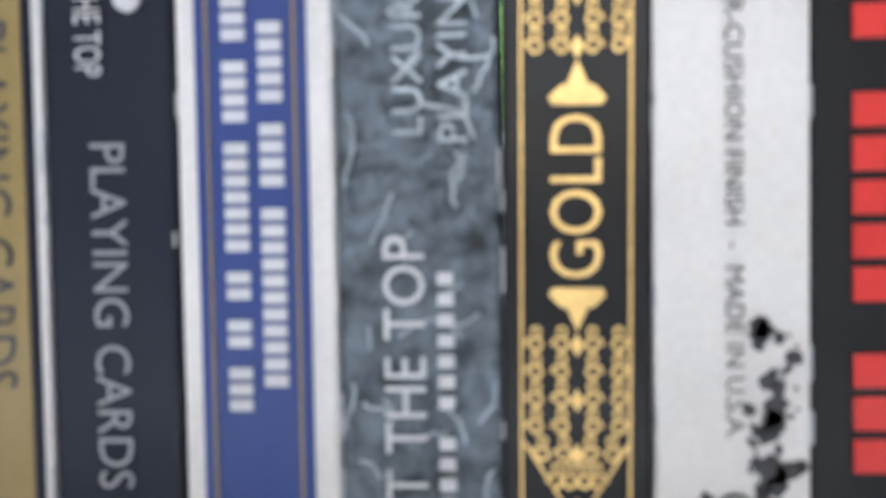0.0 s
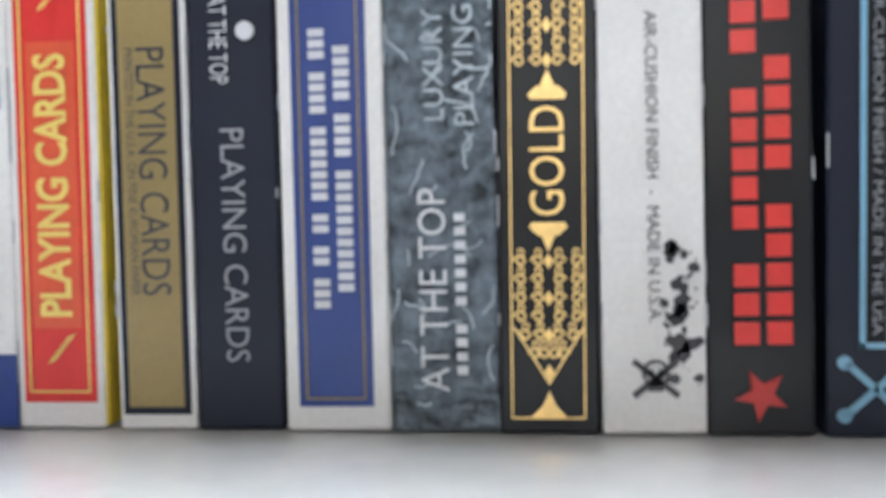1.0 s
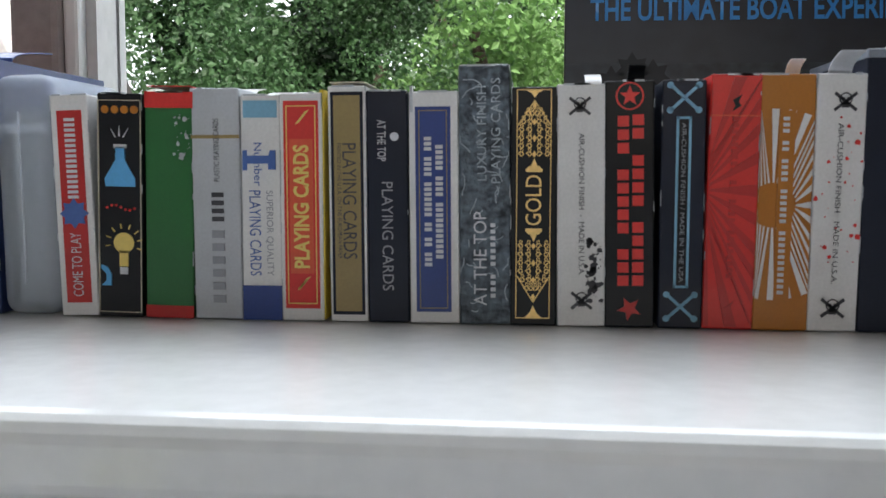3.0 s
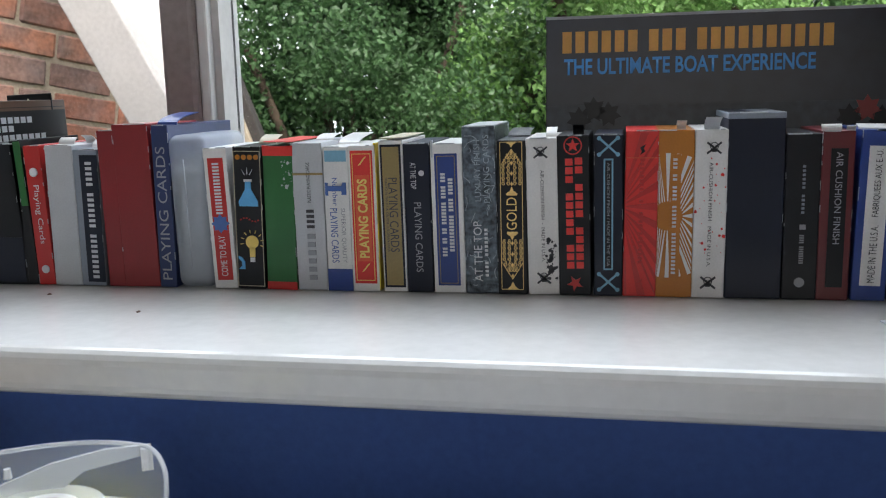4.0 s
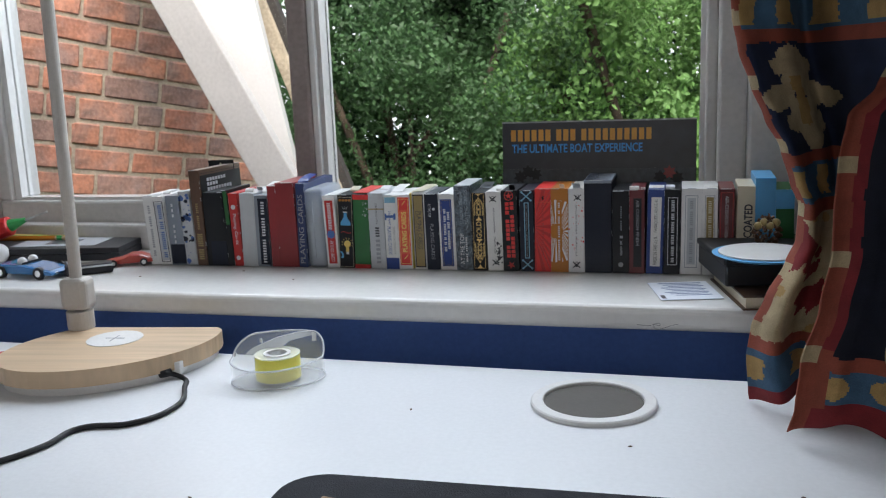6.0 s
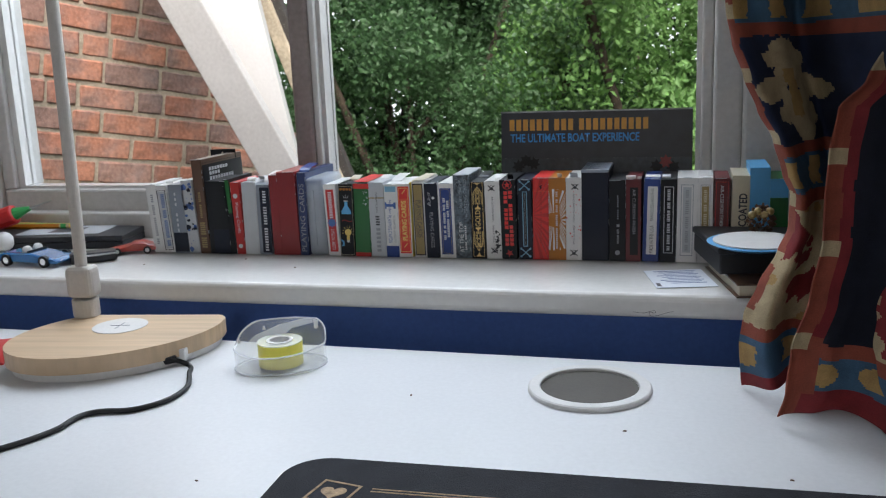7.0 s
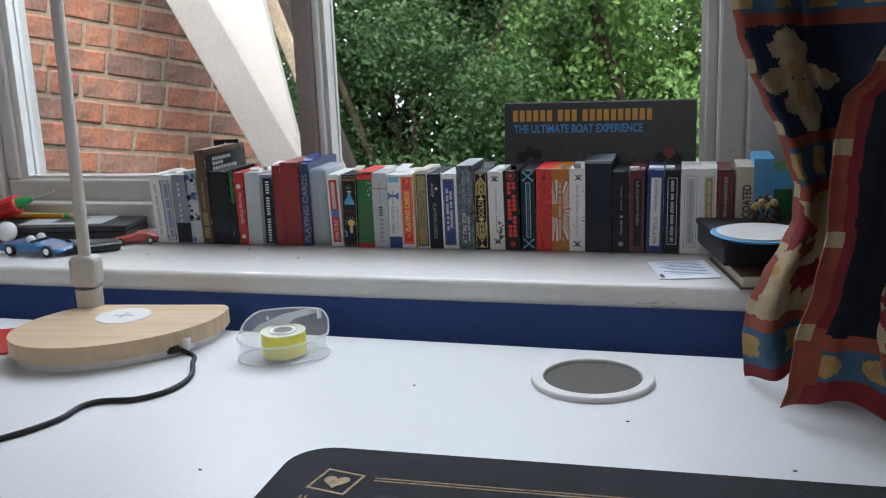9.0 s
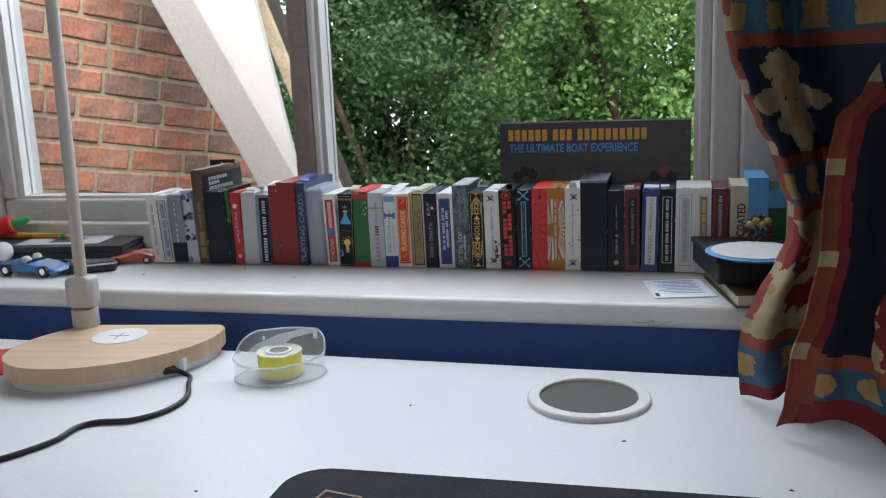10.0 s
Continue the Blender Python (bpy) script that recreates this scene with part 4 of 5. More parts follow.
ring(c, -0.62, 0.08, 0.62, 0.92, GREYINK, 0.0005)
panel(c, -0.46, 0.10, 0.46, 0.90, TAN)
bars(c, 0.0, 0.14, 0.86, 0.0032, CREAM, [6, 6, 7, 4, 7])
flap(c, -0.006, 0.008, 0.014, 0.003, WHITE, 1.1)
c = card_box("brick red card box with pale lettering", 0.2809, 0.0154, 0.09, 0.3, MAROON)
words(c, "AIR-CUSHION FINISH", 0.0, 0.42, 0.92, 0.0036, LIGHTINK, up=False)
bars(c, 0.0, 0.10, 0.30, 0.003, LIGHTINK, [6])
ring(c, -0.8, 0.03, 0.8, 0.96, RED, 0.0005)
c = card_box("cream card box with bold dark lettering", 0.298, 0.0175, 0.0928, 0.7, CREAM)
words(c, "PLASTIC COATED", 0.25, 0.06, 0.80, 0.0084, DARKINK, bold=0.03)
c = card_box("sky blue card box with a pale emblem", 0.3171, 0.02, 0.1009, -0.7, SKY, depth=0.07)
shape(c, [(-0.003, 0.045), (0.003, 0.045), (0.004, 0.060), (-0.004, 0.060)], GLOW)
c = card_box("green and blue picture card box", 0.3371, 0.0176, 0.0892, -0.8, GREEN)
panel(c, -1.0, 0.78, 1.0, 1.0, SKY)

for k, ob in enumerate([o for o in scene.objects if o.name.startswith("card_box")]):
    worn(ob, 40 + k, 4 + k % 5)

# ---- the poster board behind the row ----
board = thing("advert_board", pose(0.1503, 0.0620, SILL + 0.0006, -4.5, 0.0, 0), "dark advertising board with orange and blue lettering leaning on the window", "board")
BOARDMAT = mat("dark_printed_board", (0.016, 0.020, 0.030), 0.3, var=0.35, scale=9, fine=60, bump=0.02)
part("panel", box(-0.1087, 0.0, 0.0, 0.1087, 0.003, 0.158, bev=0.0006), BOARDMAT, board)
part("edge_strip", box(-0.1087, -0.0006, 0.1568, 0.1087, 0.0034, 0.1585), GREYINK, board)
ORANGE_PRINT = card("orange_print", (0.62, 0.30, 0.035))
BLUE_PRINT = card("blue_print", (0.03, 0.27, 0.68))
bm = bmesh.new()
x = -0.0985
for n in (6, 3, 10):
    for k in range(n):
        box(x, -0.0006, 0.1360, x + 0.0056, 0.0, 0.1490, bm=bm)
        x += 0.0080
    x += 0.0045
tagged(part("title", bm, ORANGE_PRINT, board, "orange title"), kind="stuff")
me = letters("THE ULTIMATE BOAT EXPERIENCE", 0.148, 0.0100, 0.022)
me.materials.append(BLUE_PRINT)
o = part("lettering", me, BLUE_PRINT, board, "blue lettering")
o.location = (-0.0235, -0.0006, 0.1275)
SEA = mat("dark_sea_print", (0.026, 0.034, 0.044), 0.35, var=0.5, scale=25, fine=160, bump=0.02)
part("picture_panel", box(-0.1080, -0.0004, 0.01, 0.1080, 0.0, 0.104), SEA, board)
for xx, zz, mt in ((-0.088, 0.095, BLACK), (-0.070, 0.098, BLACK), (0.070, 0.094, BLACK), (0.080, 0.099, DARKRED), (0.088, 0.093, BLACK), (-0.079, 0.101, BLACK)):
    bm = prism([(xx + px, zz + pz) for px, pz in star(0, 0, 0.008, 7, 0.62, 40)], 0, 0.0006)
    for v in bm.verts:
        v.co = Vector((v.co.x, -0.0009 + v.co.z, v.co.y))
    part("boat_print", bm, mt, board)

# ---- things on the sill ----
def crumb(x, y, z, r, seed):
    bm = bmesh.new()
    bmesh.ops.create_icosphere(bm, subdivisions=1, radius=r)
    rng = random.Random(seed)
    for v in bm.verts:
        v.co = Vector((v.co.x * rng.uniform(0.8, 2.0), v.co.y * rng.uniform(0.6, 1.2), max(0, v.co.z * 0.6 + r * 0.3)))
    ob = part("crumb", bm, BROWN)
    ob.location = (x, y, z)
    ob.rotation_euler = (0, 0, rng.uniform(0, 3))
    return tagged(ob, label="tiny brown crumb of dirt", category="dirt", group="crumbs of dirt")


for k, (x, y) in enumerate(((-0.1694, -0.0677), (-0.2483, -0.0317), (-0.36, -0.07))):
    crumb(x, y, SILL, 0.0011, k)
for k, (x, y) in enumerate(((0.2118, -0.3439), (0.0339, -0.2993), (0.3212, -0.4047), (-0.0654, -0.4749))):
    crumb(x, y, DESK, 0.0011, 20 + k)

sweep("pen_mark", [(0.206, -0.1422, 0.8330), (0.216, -0.1422, 0.8322), (0.227, -0.1422, 0.8332), (0.221, -0.1422, 0.8326), (0.243, -0.1422, 0.8345)], 0.00018, DARKINK, bpy.data.objects["window_sill"])
GLOW_PAPER = mat("bright_white_paper", (0.80, 0.84, 0.92), 0.5, var=0.04)
slip = thing("card_slip", pose(0.2478, -0.0795, SILL + 0.0006, 0, 0, 12.8), "white printed paper card lying on the sill", "paper")
part("sheet", box(-0.0292, -0.0350, 0, 0.0292, 0.0350, 0.0006), GLOW_PAPER, slip)
bm = bmesh.new()
for k in range(9):
    box(-0.020 + 0.004 * (k % 3), 0.028 - k * 0.006, 0.0004, 0.022 - 0.003 * (k % 2), 0.0292 - k * 0.006, 0.0008, bm=bm)
part("print", bm, MIDBLUE, slip)
part("print_block", box(-0.027, -0.030, 0.0004, -0.023, -0.018, 0.0008), DARKINK, slip)

book = thing("book", pose(0.3396, -0.0755, SILL + 0.0004, 0, 0, 12), "brown book lying under a black case", "book")
part("cover", box(-0.055, -0.062, 0, 0.075, 0.060, 0.0012), BROWN, book)
part("page_block", box(-0.052, -0.059, 0.0012, 0.074, 0.058, 0.0115), CREAM, book)
part("cover", box(-0.055, -0.062, 0.0115, 0.075, 0.060, 0.0127), BROWN, book)
case = thing("flat_case", pose(0.3396, -0.0455, SILL + 0.0133, 0, 0, 12), "black flat plastic case lying on a book", "case")
part("body", box(-0.068, -0.055, 0, 0.085, 0.060, 0.020, bev=0.002), BLACK_PLASTIC, case)
part("lid", box(-0.070, -0.057, 0.020, 0.087, 0.062, 0.0265, bev=0.002), BLACK_PLASTIC, case)
dish = thing("disc_case", pose(0.3176, -0.1016, SILL + 0.0400, 0, 0, 0), "blue and white round disc case on a black case", "disc case")
part("rim", cyl(0.036, 0.046, 0.0, 0.0040, 48, bev=0.001), SKY, dish, smooth=False)
part("top", cyl(0.040, 0.040, 0.0041, 0.0056, 48, bev=0.0006), WHITE, dish, "white printed top")
cone = thing("pine_cone", pose(0.3251, -0.045, SILL + 0.0405), "small brown and cream pine cone on a black case", "pine cone")
rng = random.Random(4)
bm = bmesh.new()
for k in range(46):
    s = k / 46
    a, z, r = k * 2.4, 0.002 + 0.026 * s, 0.012 * math.sin(math.pi * (0.2 + 0.75 * s))
    box(-0.0028, -0.0010, -0.0016, 0.0028, 0.0010, 0.0016, bm=bm)
    vs = list(bm.verts)[-8:]
    bmesh.ops.transform(bm, matrix=pose(r * math.cos(a), r * math.sin(a), z, 25, -30, math.degrees(a)), verts=vs)
part("scales", bm, [BROWN], cone)
for k in range(4):
    bm = bmesh.new()
    bmesh.ops.create_icosphere(bm, subdivisions=2, radius=0.0042)
    o = part("kernel", bm, TAN, cone, smooth=True)
    o.location = (-0.009 + 0.0055 * k, -0.0085 + 0.002 * (k % 2), 0.020 + 0.003 * (k % 2))

# left end of the sill
flat = thing("game_case", pose(-0.5467, 0.0450, SILL + 0.0004, 0, 0, 10), "flat black case with a white label on the sill", "case")
part("base", box(-0.12, -0.048, 0, 0.095, 0.060, 0.009, bev=0.001), BLACK_PLASTIC, flat)
part("lid", box(-0.12, -0.048, 0.0095, 0.095, 0.060, 0.0165, bev=0.001), BLACK_PLASTIC, flat)
part("label_sheet", box(-0.06, -0.030, 0.0166, 0.055, 0.030, 0.0169), PALE, flat)
part("label_picture", box(-0.02, -0.018, 0.0169, 0.020, 0.016, 0.0171), DARKINK, flat)
small = thing("pouch", pose(-0.4352, -0.0592, SILL + 0.0004, 0, 0, 38), "small black glossy case on the sill", "case")
part("body", box(-0.027, -0.012, 0, 0.026, 0.012, 0.012, bev=0.003, seg=3), BLACK_PLASTIC, small)
part("trim", box(-0.020, -0.0125, 0.0085, 0.027, -0.011, 0.0105, bev=0.0004), STEEL, small)


def toy_car(label, m, paint, length, open_top):
    ob = thing("toy_car", m, label, "toy car", "toy cars on the sill")
    l, w = length / 2, length * 0.20
    bm = bmesh.new()
    prof = [(-1.0, 0.10), (-1.0, 0.26), (-0.72, 0.34), (-0.40, 0.33), (-0.10, 0.34), (0.12, 0.34), (0.45, 0.27), (0.85, 0.20), (1.0, 0.14), (0.98, 0.08)]
    if not open_top:
        prof[3:6] = [(-0.45, 0.46), (-0.05, 0.48), (0.15, 0.36)]
    rows = []
    for s, k in ((-1, 0.92), (-0.8, 1.0), (0.8, 1.0), (1, 0.92)):
        rows.append([bm.verts.new((x * l * (0.985 if abs(s) == 1 else 1), s * w, z * k * length * 0.42 + 0.002)) for x, z in prof])
    for a, b in zip(rows, rows[1:]):
        for i in range(len(prof)):
            j = (i + 1) % len(prof)
            bm.faces.new((a[i], a[j], b[j], b[i]))
    bm.faces.new(rows[0])
    bm.faces.new(rows[-1][::-1])
    part("body", bm, paint, ob)
    for sx in (-0.58, 0.58):
        for sy in (-1, 1):
            wh = part("wheel", cyl(length * 0.075, length * 0.075, -length * 0.025, length * 0.025, 20), RUBBER, ob)
            wh.matrix_local = pose(sx * l, sy * w * 0.98, length * 0.075, 90, 0, 0)
            part("rim", cyl(length * 0.042, length * 0.042, -length * 0.028, length * 0.028, 14), CHROME if open_top else WHITE_PLASTIC, wh)
    if open_top:
        for sy in (-0.45, 0.45):
            bm = bmesh.new()
            bmesh.ops.create_uvsphere(bm, u_segments=14, v_segments=8, radius=length * 0.062)
            hd = part("headrest", bm, WHITE_PLASTIC, ob, smooth=True)
            hd.location = (-0.10 * l, sy * w, length * 0.185)
        part("windscreen", box(0.02 * l, -w * 0.8, length * 0.14, 0.05 * l, w * 0.8, length * 0.19), BLACK_PLASTIC, ob)
    else:
        part("windscreen", box(-0.02 * l, -w * 0.82, length * 0.145, 0.10 * l, w * 0.82, length * 0.185), BLACK_PLASTIC, ob)
        part("spoiler", box(-0.98 * l, -w, length * 0.17, -0.85 * l, w, length * 0.185), paint, ob)
    for sy in (-0.6, 0.6):
        part("headlight", box(0.90 * l, sy * w - 0.0015, length * 0.065, 0.99 * l, sy * w + 0.0015, length * 0.085), WHITE_PLASTIC, ob)
    return ob


CARBLUE = mat("metallic_blue_paint", (0.035, 0.16, 0.38), 0.25, metal=0.3, var=0.05, coat=0.5)
CARRED = mat("glossy_red_paint", (0.50, 0.045, 0.025), 0.3, var=0.05, coat=0.5)
toy_car("blue open-top toy car with chrome wheels", pose(-0.5033, -0.0748, SILL, 0, 0, -4), CARBLUE, 0.095, True)
toy_car("red toy race car with white wheels", pose(-0.4144, -0.0081, SILL, 0, 0, 205), CARRED, 0.062, False)
ball = bmesh.new()
bmesh.ops.create_uvsphere(ball, u_segments=24, v_segments=14, radius=0.013)
ob = part("ball", ball, WHITE_PLASTIC, smooth=True)
ob.location = (-0.5999, -0.0166, SILL + 0.013)
tagged(ob, label="small white plastic ball on the sill", category="ball")
tool = thing("screwdriver", pose(-0.6159, 0.030, 0.8915, 0, 72, 12), "screwdriver with red handle, green collar and steel shaft", "screwdriver")
REDPLASTIC = mat("red_plastic", (0.6, 0.03, 0.03), 0.3, var=0.03)
GREENPLASTIC = mat("green_plastic", (0.04, 0.35, 0.09), 0.3, var=0.03)
part("handle", cyl(0.0125, 0.0135, -0.085, 0.000, 12, bev=0.003), REDPLASTIC, tool)
part("collar", cyl(0.0085, 0.0030, 0.0, 0.022, 12), GREENPLASTIC, tool)
part("shaft", cyl(0.0016, 0.0014, 0.022, 0.054, 10), STEEL, tool)
for k, (mt, dx) in enumerate(((AMBER, 0.0), (GREENPLASTIC, 0.009), (LETTER_YELLOW, 0.018))):
    pen = thing("pencil", pose(-0.618 + 0.01 * k, 0.050 + dx * 0.5, SILL + 0.0205, 0, 90, 6 - 4 * k), "coloured wooden pencil lying on a case", "pencil", "pencils on the case")
    part("shaft", cyl(0.0035, 0.0035, -0.04, 0.05, 6), mt, pen)
    part("tip", cyl(0.0035, 0.0004, 0.05, 0.062, 6), BIRCH, pen)

# ---- desk ----
desk = thing("desk", pose(0.03, -0.1858, 0, 0, 0, -1.0), "white laminate desk under the window with a cable hole", "desk")
HX, HY = 0.1491, -0.0744     # cable hole, from the middle of the back edge
def desk_top():
    bm = bmesh.new()
    n = 48
    outer = [(-1.1, -0.80), (0.85, -0.80), (0.85, 0.0), (-1.1, 0.0)]
    hole = [(HX + 0.0425 * math.cos(2 * math.pi * i / n), HY + 0.0425 * math.sin(2 * math.pi * i / n)) for i in range(n)]
    for z in (DESK, DESK - 0.028):
        vo = [bm.verts.new((x, y, z)) for x, y in outer]
        vh = [bm.verts.new((x, y, z)) for x, y in hole]
        eo = [bm.edges.new((vo[i], vo[(i + 1) % 4])) for i in range(4)]
        eh = [bm.edges.new((vh[i], vh[(i + 1) % n])) for i in range(n)]
        bmesh.ops.triangle_fill(bm, use_beauty=True, edges=eo + eh)
        if z == DESK:
            to, th = vo, vh
        else:
            for i in range(4):
                bm.faces.new((to[i], to[(i + 1) % 4], vo[(i + 1) % 4], vo[i]))
            for i in range(n):
                bm.faces.new((th[i], th[(i + 1) % n], vh[(i + 1) % n], vh[i]))
    return bm


part("desktop", desk_top(), LAMINATE, desk)
part("leg", box(-1.08, -0.78, 0, -1.04, -0.02, DESK - 0.028), LAMINATE, desk)
part("leg", box(0.79, -0.78, 0, 0.83, -0.02, DESK - 0.028), LAMINATE, desk)


def grommet():
    """A turned ring that lines the cable hole."""
    ob = thing("cable_grommet", desk.matrix_world @ pose(HX, HY, DESK), "off-white plastic ring lining the round cable hole", "grommet")
    prof = [(0.0405, -0.045), (0.0405, 0.0034), (0.0413, 0.0042), (0.0495, 0.0040), (0.0508, 0.0030), (0.0510, 0.0002), (0.0420, 0.0002), (0.0420, -0.045)]
    bm, n = bmesh.new(), 64
    rows = [[bm.verts.new((r * math.cos(2 * math.pi * i / n), r * math.sin(2 * math.pi * i / n), z)) for r, z in prof] for i in range(n)]
    for i in range(n):
        a, b = rows[i], rows[(i + 1) % n]
        for k in range(len(prof)):
            q = (k + 1) % len(prof)
            bm.faces.new((a[k], a[q], b[q], b[k]))
    part("ring", bm, WHITE_PLASTIC, ob, smooth=False)
    part("insert", cyl(0.0403, 0.0403, -0.030, 0.0015, 48), BEIGE_PLASTIC, ob, "stone-grey cover inside the ring")
    return ob


grommet()

# desk mat with printed gold border
mat_m = pose(-0.0094, -0.4317, DESK + 0.0004, 0, 0, 1.3)
dm = thing("desk_mat", mat_m, "black felt card mat with printed gold border", "mat")
pts = []
W2, H2, R = 0.60, 0.36, 0.03
for cx, cy, a0 in ((R, -R, 90), (R, -H2 + R, 180), (W2 - R, -H2 + R, 270), (W2 - R, -R, 0)):
    for k in range(9):
        a = radians(a0 + 90 * k / 8) if a0 != 0 else radians(90 * k / 8)
        pts.append((cx + R * math.cos(a), cy + R * math.sin(a)))
part("cloth", prism(pts, 0, 0.003), MATCLOTH, dm)
for dz in (0.040, 0.0435):
    bm = box(0.068, -dz - 0.0012, 0.003, W2 - 0.03, -dz, 0.0033)
    box(dz - 0.012, -H2 + 0.03, 0.003, dz - 0.0108, -0.070, 0.0033, bm=bm)
    part("border_line", bm, MATGOLD, dm)
bm = bmesh.new()
sq, inn = 0.020, 0.0176
cx, cy = 0.044, -0.049
for i in range(4):
    a, b = radians(90 * i + 45 - 12), radians(90 * i + 135 - 12)
    prism([(cx + sq * math.cos(a), cy + sq * math.sin(a)), (cx + sq * math.cos(b), cy + sq * math.sin(b)), (cx + inn * math.cos(b), cy + inn * math.sin(b)), (cx + inn * math.cos(a), cy + inn * math.sin(a))], 0.003, 0.0033, bm=bm)
part("corner_frame", bm, MATGOLD, dm)
heart = []
for i in range(28):
    a = 2 * math.pi * i / 28
    heart.append((cx + 0.00055 * 16 * math.sin(a) ** 3, cy + 0.00055 * (13 * math.cos(a) - 5 * math.cos(2 * a) - 2 * math.cos(3 * a) - math.cos(4 * a))))
part("heart_print", prism(heart, 0.003, 0.0033), MATGOLD, dm)


def tape_dispenser():
    ob = thing("tape_dispenser", pose(-0.1080, -0.2458, DESK + 0.0003, 0, 0, 25), "clear plastic tape dispenser holding yellow tape", "tape dispenser")
    a, b, n = 0.042, 0.030, 48
    def outline(k):
        out = []
        for i in range(n):
            t = 2 * math.pi * i / n
            out.append((k * a * math.cos(t), k * b * math.sin(t)))
        return out
    part("base", prism(outline(1.0), 0, 0.0018), CLEAR, ob)
    bm = bmesh.new()
    def height(t):
        """Low in front, raised along the back into the arm that carries the blade."""
        k = math.cos(t - radians(75))
        return 0.021 + (0.016 * min(1.0, k * 1.5) ** 0.8 if k > 0 else -0.004 * k * k)
    ri, ro, ti, to = [], [], [], []
    o1, o2 = outline(1.0), outline(0.955)
    for i in range(n):
        t = 2 * math.pi * i / n
        z = height(t)
        ro.append(bm.verts.new((*o1[i], 0.0018)))
        to.append(bm.verts.new((*o1[i], z)))
        ri.append(bm.verts.new((*o2[i], 0.0018)))
        ti.append(bm.verts.new((*o2[i], z)))
    for i in range(n):
        j = (i + 1) % n
        bm.faces.new((ro[i], ro[j], to[j], to[i]))
        bm.faces.new((ri[j], ri[i], ti[i], ti[j]))
        bm.faces.new((to[i], to[j], ti[j], ti[i]))
        bm.faces.new((ro[j], ro[i], ri[i], ri[j]))
    part("wall", bm, CLEAR, ob, smooth=True)
    hub = cyl(0.0085, 0.0085, 0.0018, 0.024, 28)
    part("hub", hub, CLEAR, ob)
    bm, n2 = bmesh.new(), 48
    prof = [(0.0125, 0.0025), (0.0205, 0.0025), (0.0205, 0.0235), (0.0125, 0.0235)]
    rows = [[bm.verts.new((r * math.cos(2 * math.pi * i / n2), r * math.sin(2 * math.pi * i / n2), z)) for r, z in prof] for i in range(n2)]
    for i in range(n2):
        p, q = rows[i], rows[(i + 1) % n2]
        for k in range(4):
            bm.faces.new((p[k], p[(k + 1) % 4], q[(k + 1) % 4], q[k]))
    part("tape_roll", bm, TAPE, ob, "yellow roll of sticky tape")
    bm, n3 = bmesh.new(), 40
    prof = [(0.0090, 0.0180), (0.0124, 0.0180), (0.0124, 0.0252), (0.0090, 0.0252)]
    rows = [[bm.verts.new((r * math.cos(2 * math.pi * i / n3), r * math.sin(2 * math.pi * i / n3), z)) for r, z in prof] for i in range(n3)]
    for i in range(n3):
        p, q = rows[i], rows[(i + 1) % n3]
        for k in range(4):
            bm.faces.new((p[k], p[(k + 1) % 4], q[(k + 1) % 4], q[k]))
    part("core", bm, WHITE_PLASTIC, ob, "pale cardboard core")
    bm, n4 = bmesh.new(), 40
    prof = [(0.0128, 0.0238), (0.0208, 0.0238), (0.0208, 0.0246), (0.0128, 0.0246)]
    rows = [[bm.verts.new((r * math.cos(2 * math.pi * i / n4), r * math.sin(2 * math.pi * i / n4), z)) for r, z in prof] for i in range(n4)]
    for i in range(n4):
        p, q = rows[i], rows[(i + 1) % n4]
        for k in range(4):
            bm.faces.new((p[k], p[(k + 1) % 4], q[(k + 1) % 4], q[k]))
    part("cap_ring", bm, CLEAR_EDGE, ob)
    bm = prism([(-0.030, 0.020), (-0.022, 0.026), (0.0, 0.034), (0.020, 0.0375), (0.036, 0.0375), (0.037, 0.0345), (0.030, 0.033), (0.012, 0.030), (0.004, 0.024), (0.002, 0.018)], -0.0195, -0.0180)
    for v in bm.verts:
        v.co = Vector((v.co.x, -v.co.z, v.co.y))
    part("arm", bm, CLEAR_EDGE, ob, "clear raised arm")
    for nx, nz in ((-0.0375, 0.0215), (-0.014, 0.0305)):
        nub = cyl(0.0016, 0.0012, 0.0, 0.0035, 14)
        bmesh.ops.translate(nub, verts=list(nub.verts), vec=(nx, 0.012 if nx < -0.03 else 0.0185, nz))
        part("nub", nub, CLEAR_EDGE, ob)
    sweep("rim", [(*o1[i], height(2 * math.pi * i / n)) for i in range(0, n, 2)], 0.0009, CLEAR_EDGE, ob, True)
    sweep("foot_rim", [(*o1[i], 0.0012) for i in range(0, n, 2)], 0.0010, CLEAR_EDGE, ob, True)
    part("blade", box(0.0325, 0.0165, 0.028, 0.0365, 0.0180, 0.0365), STEEL, ob, "steel cutting blade")
    return ob


tape_dispenser()


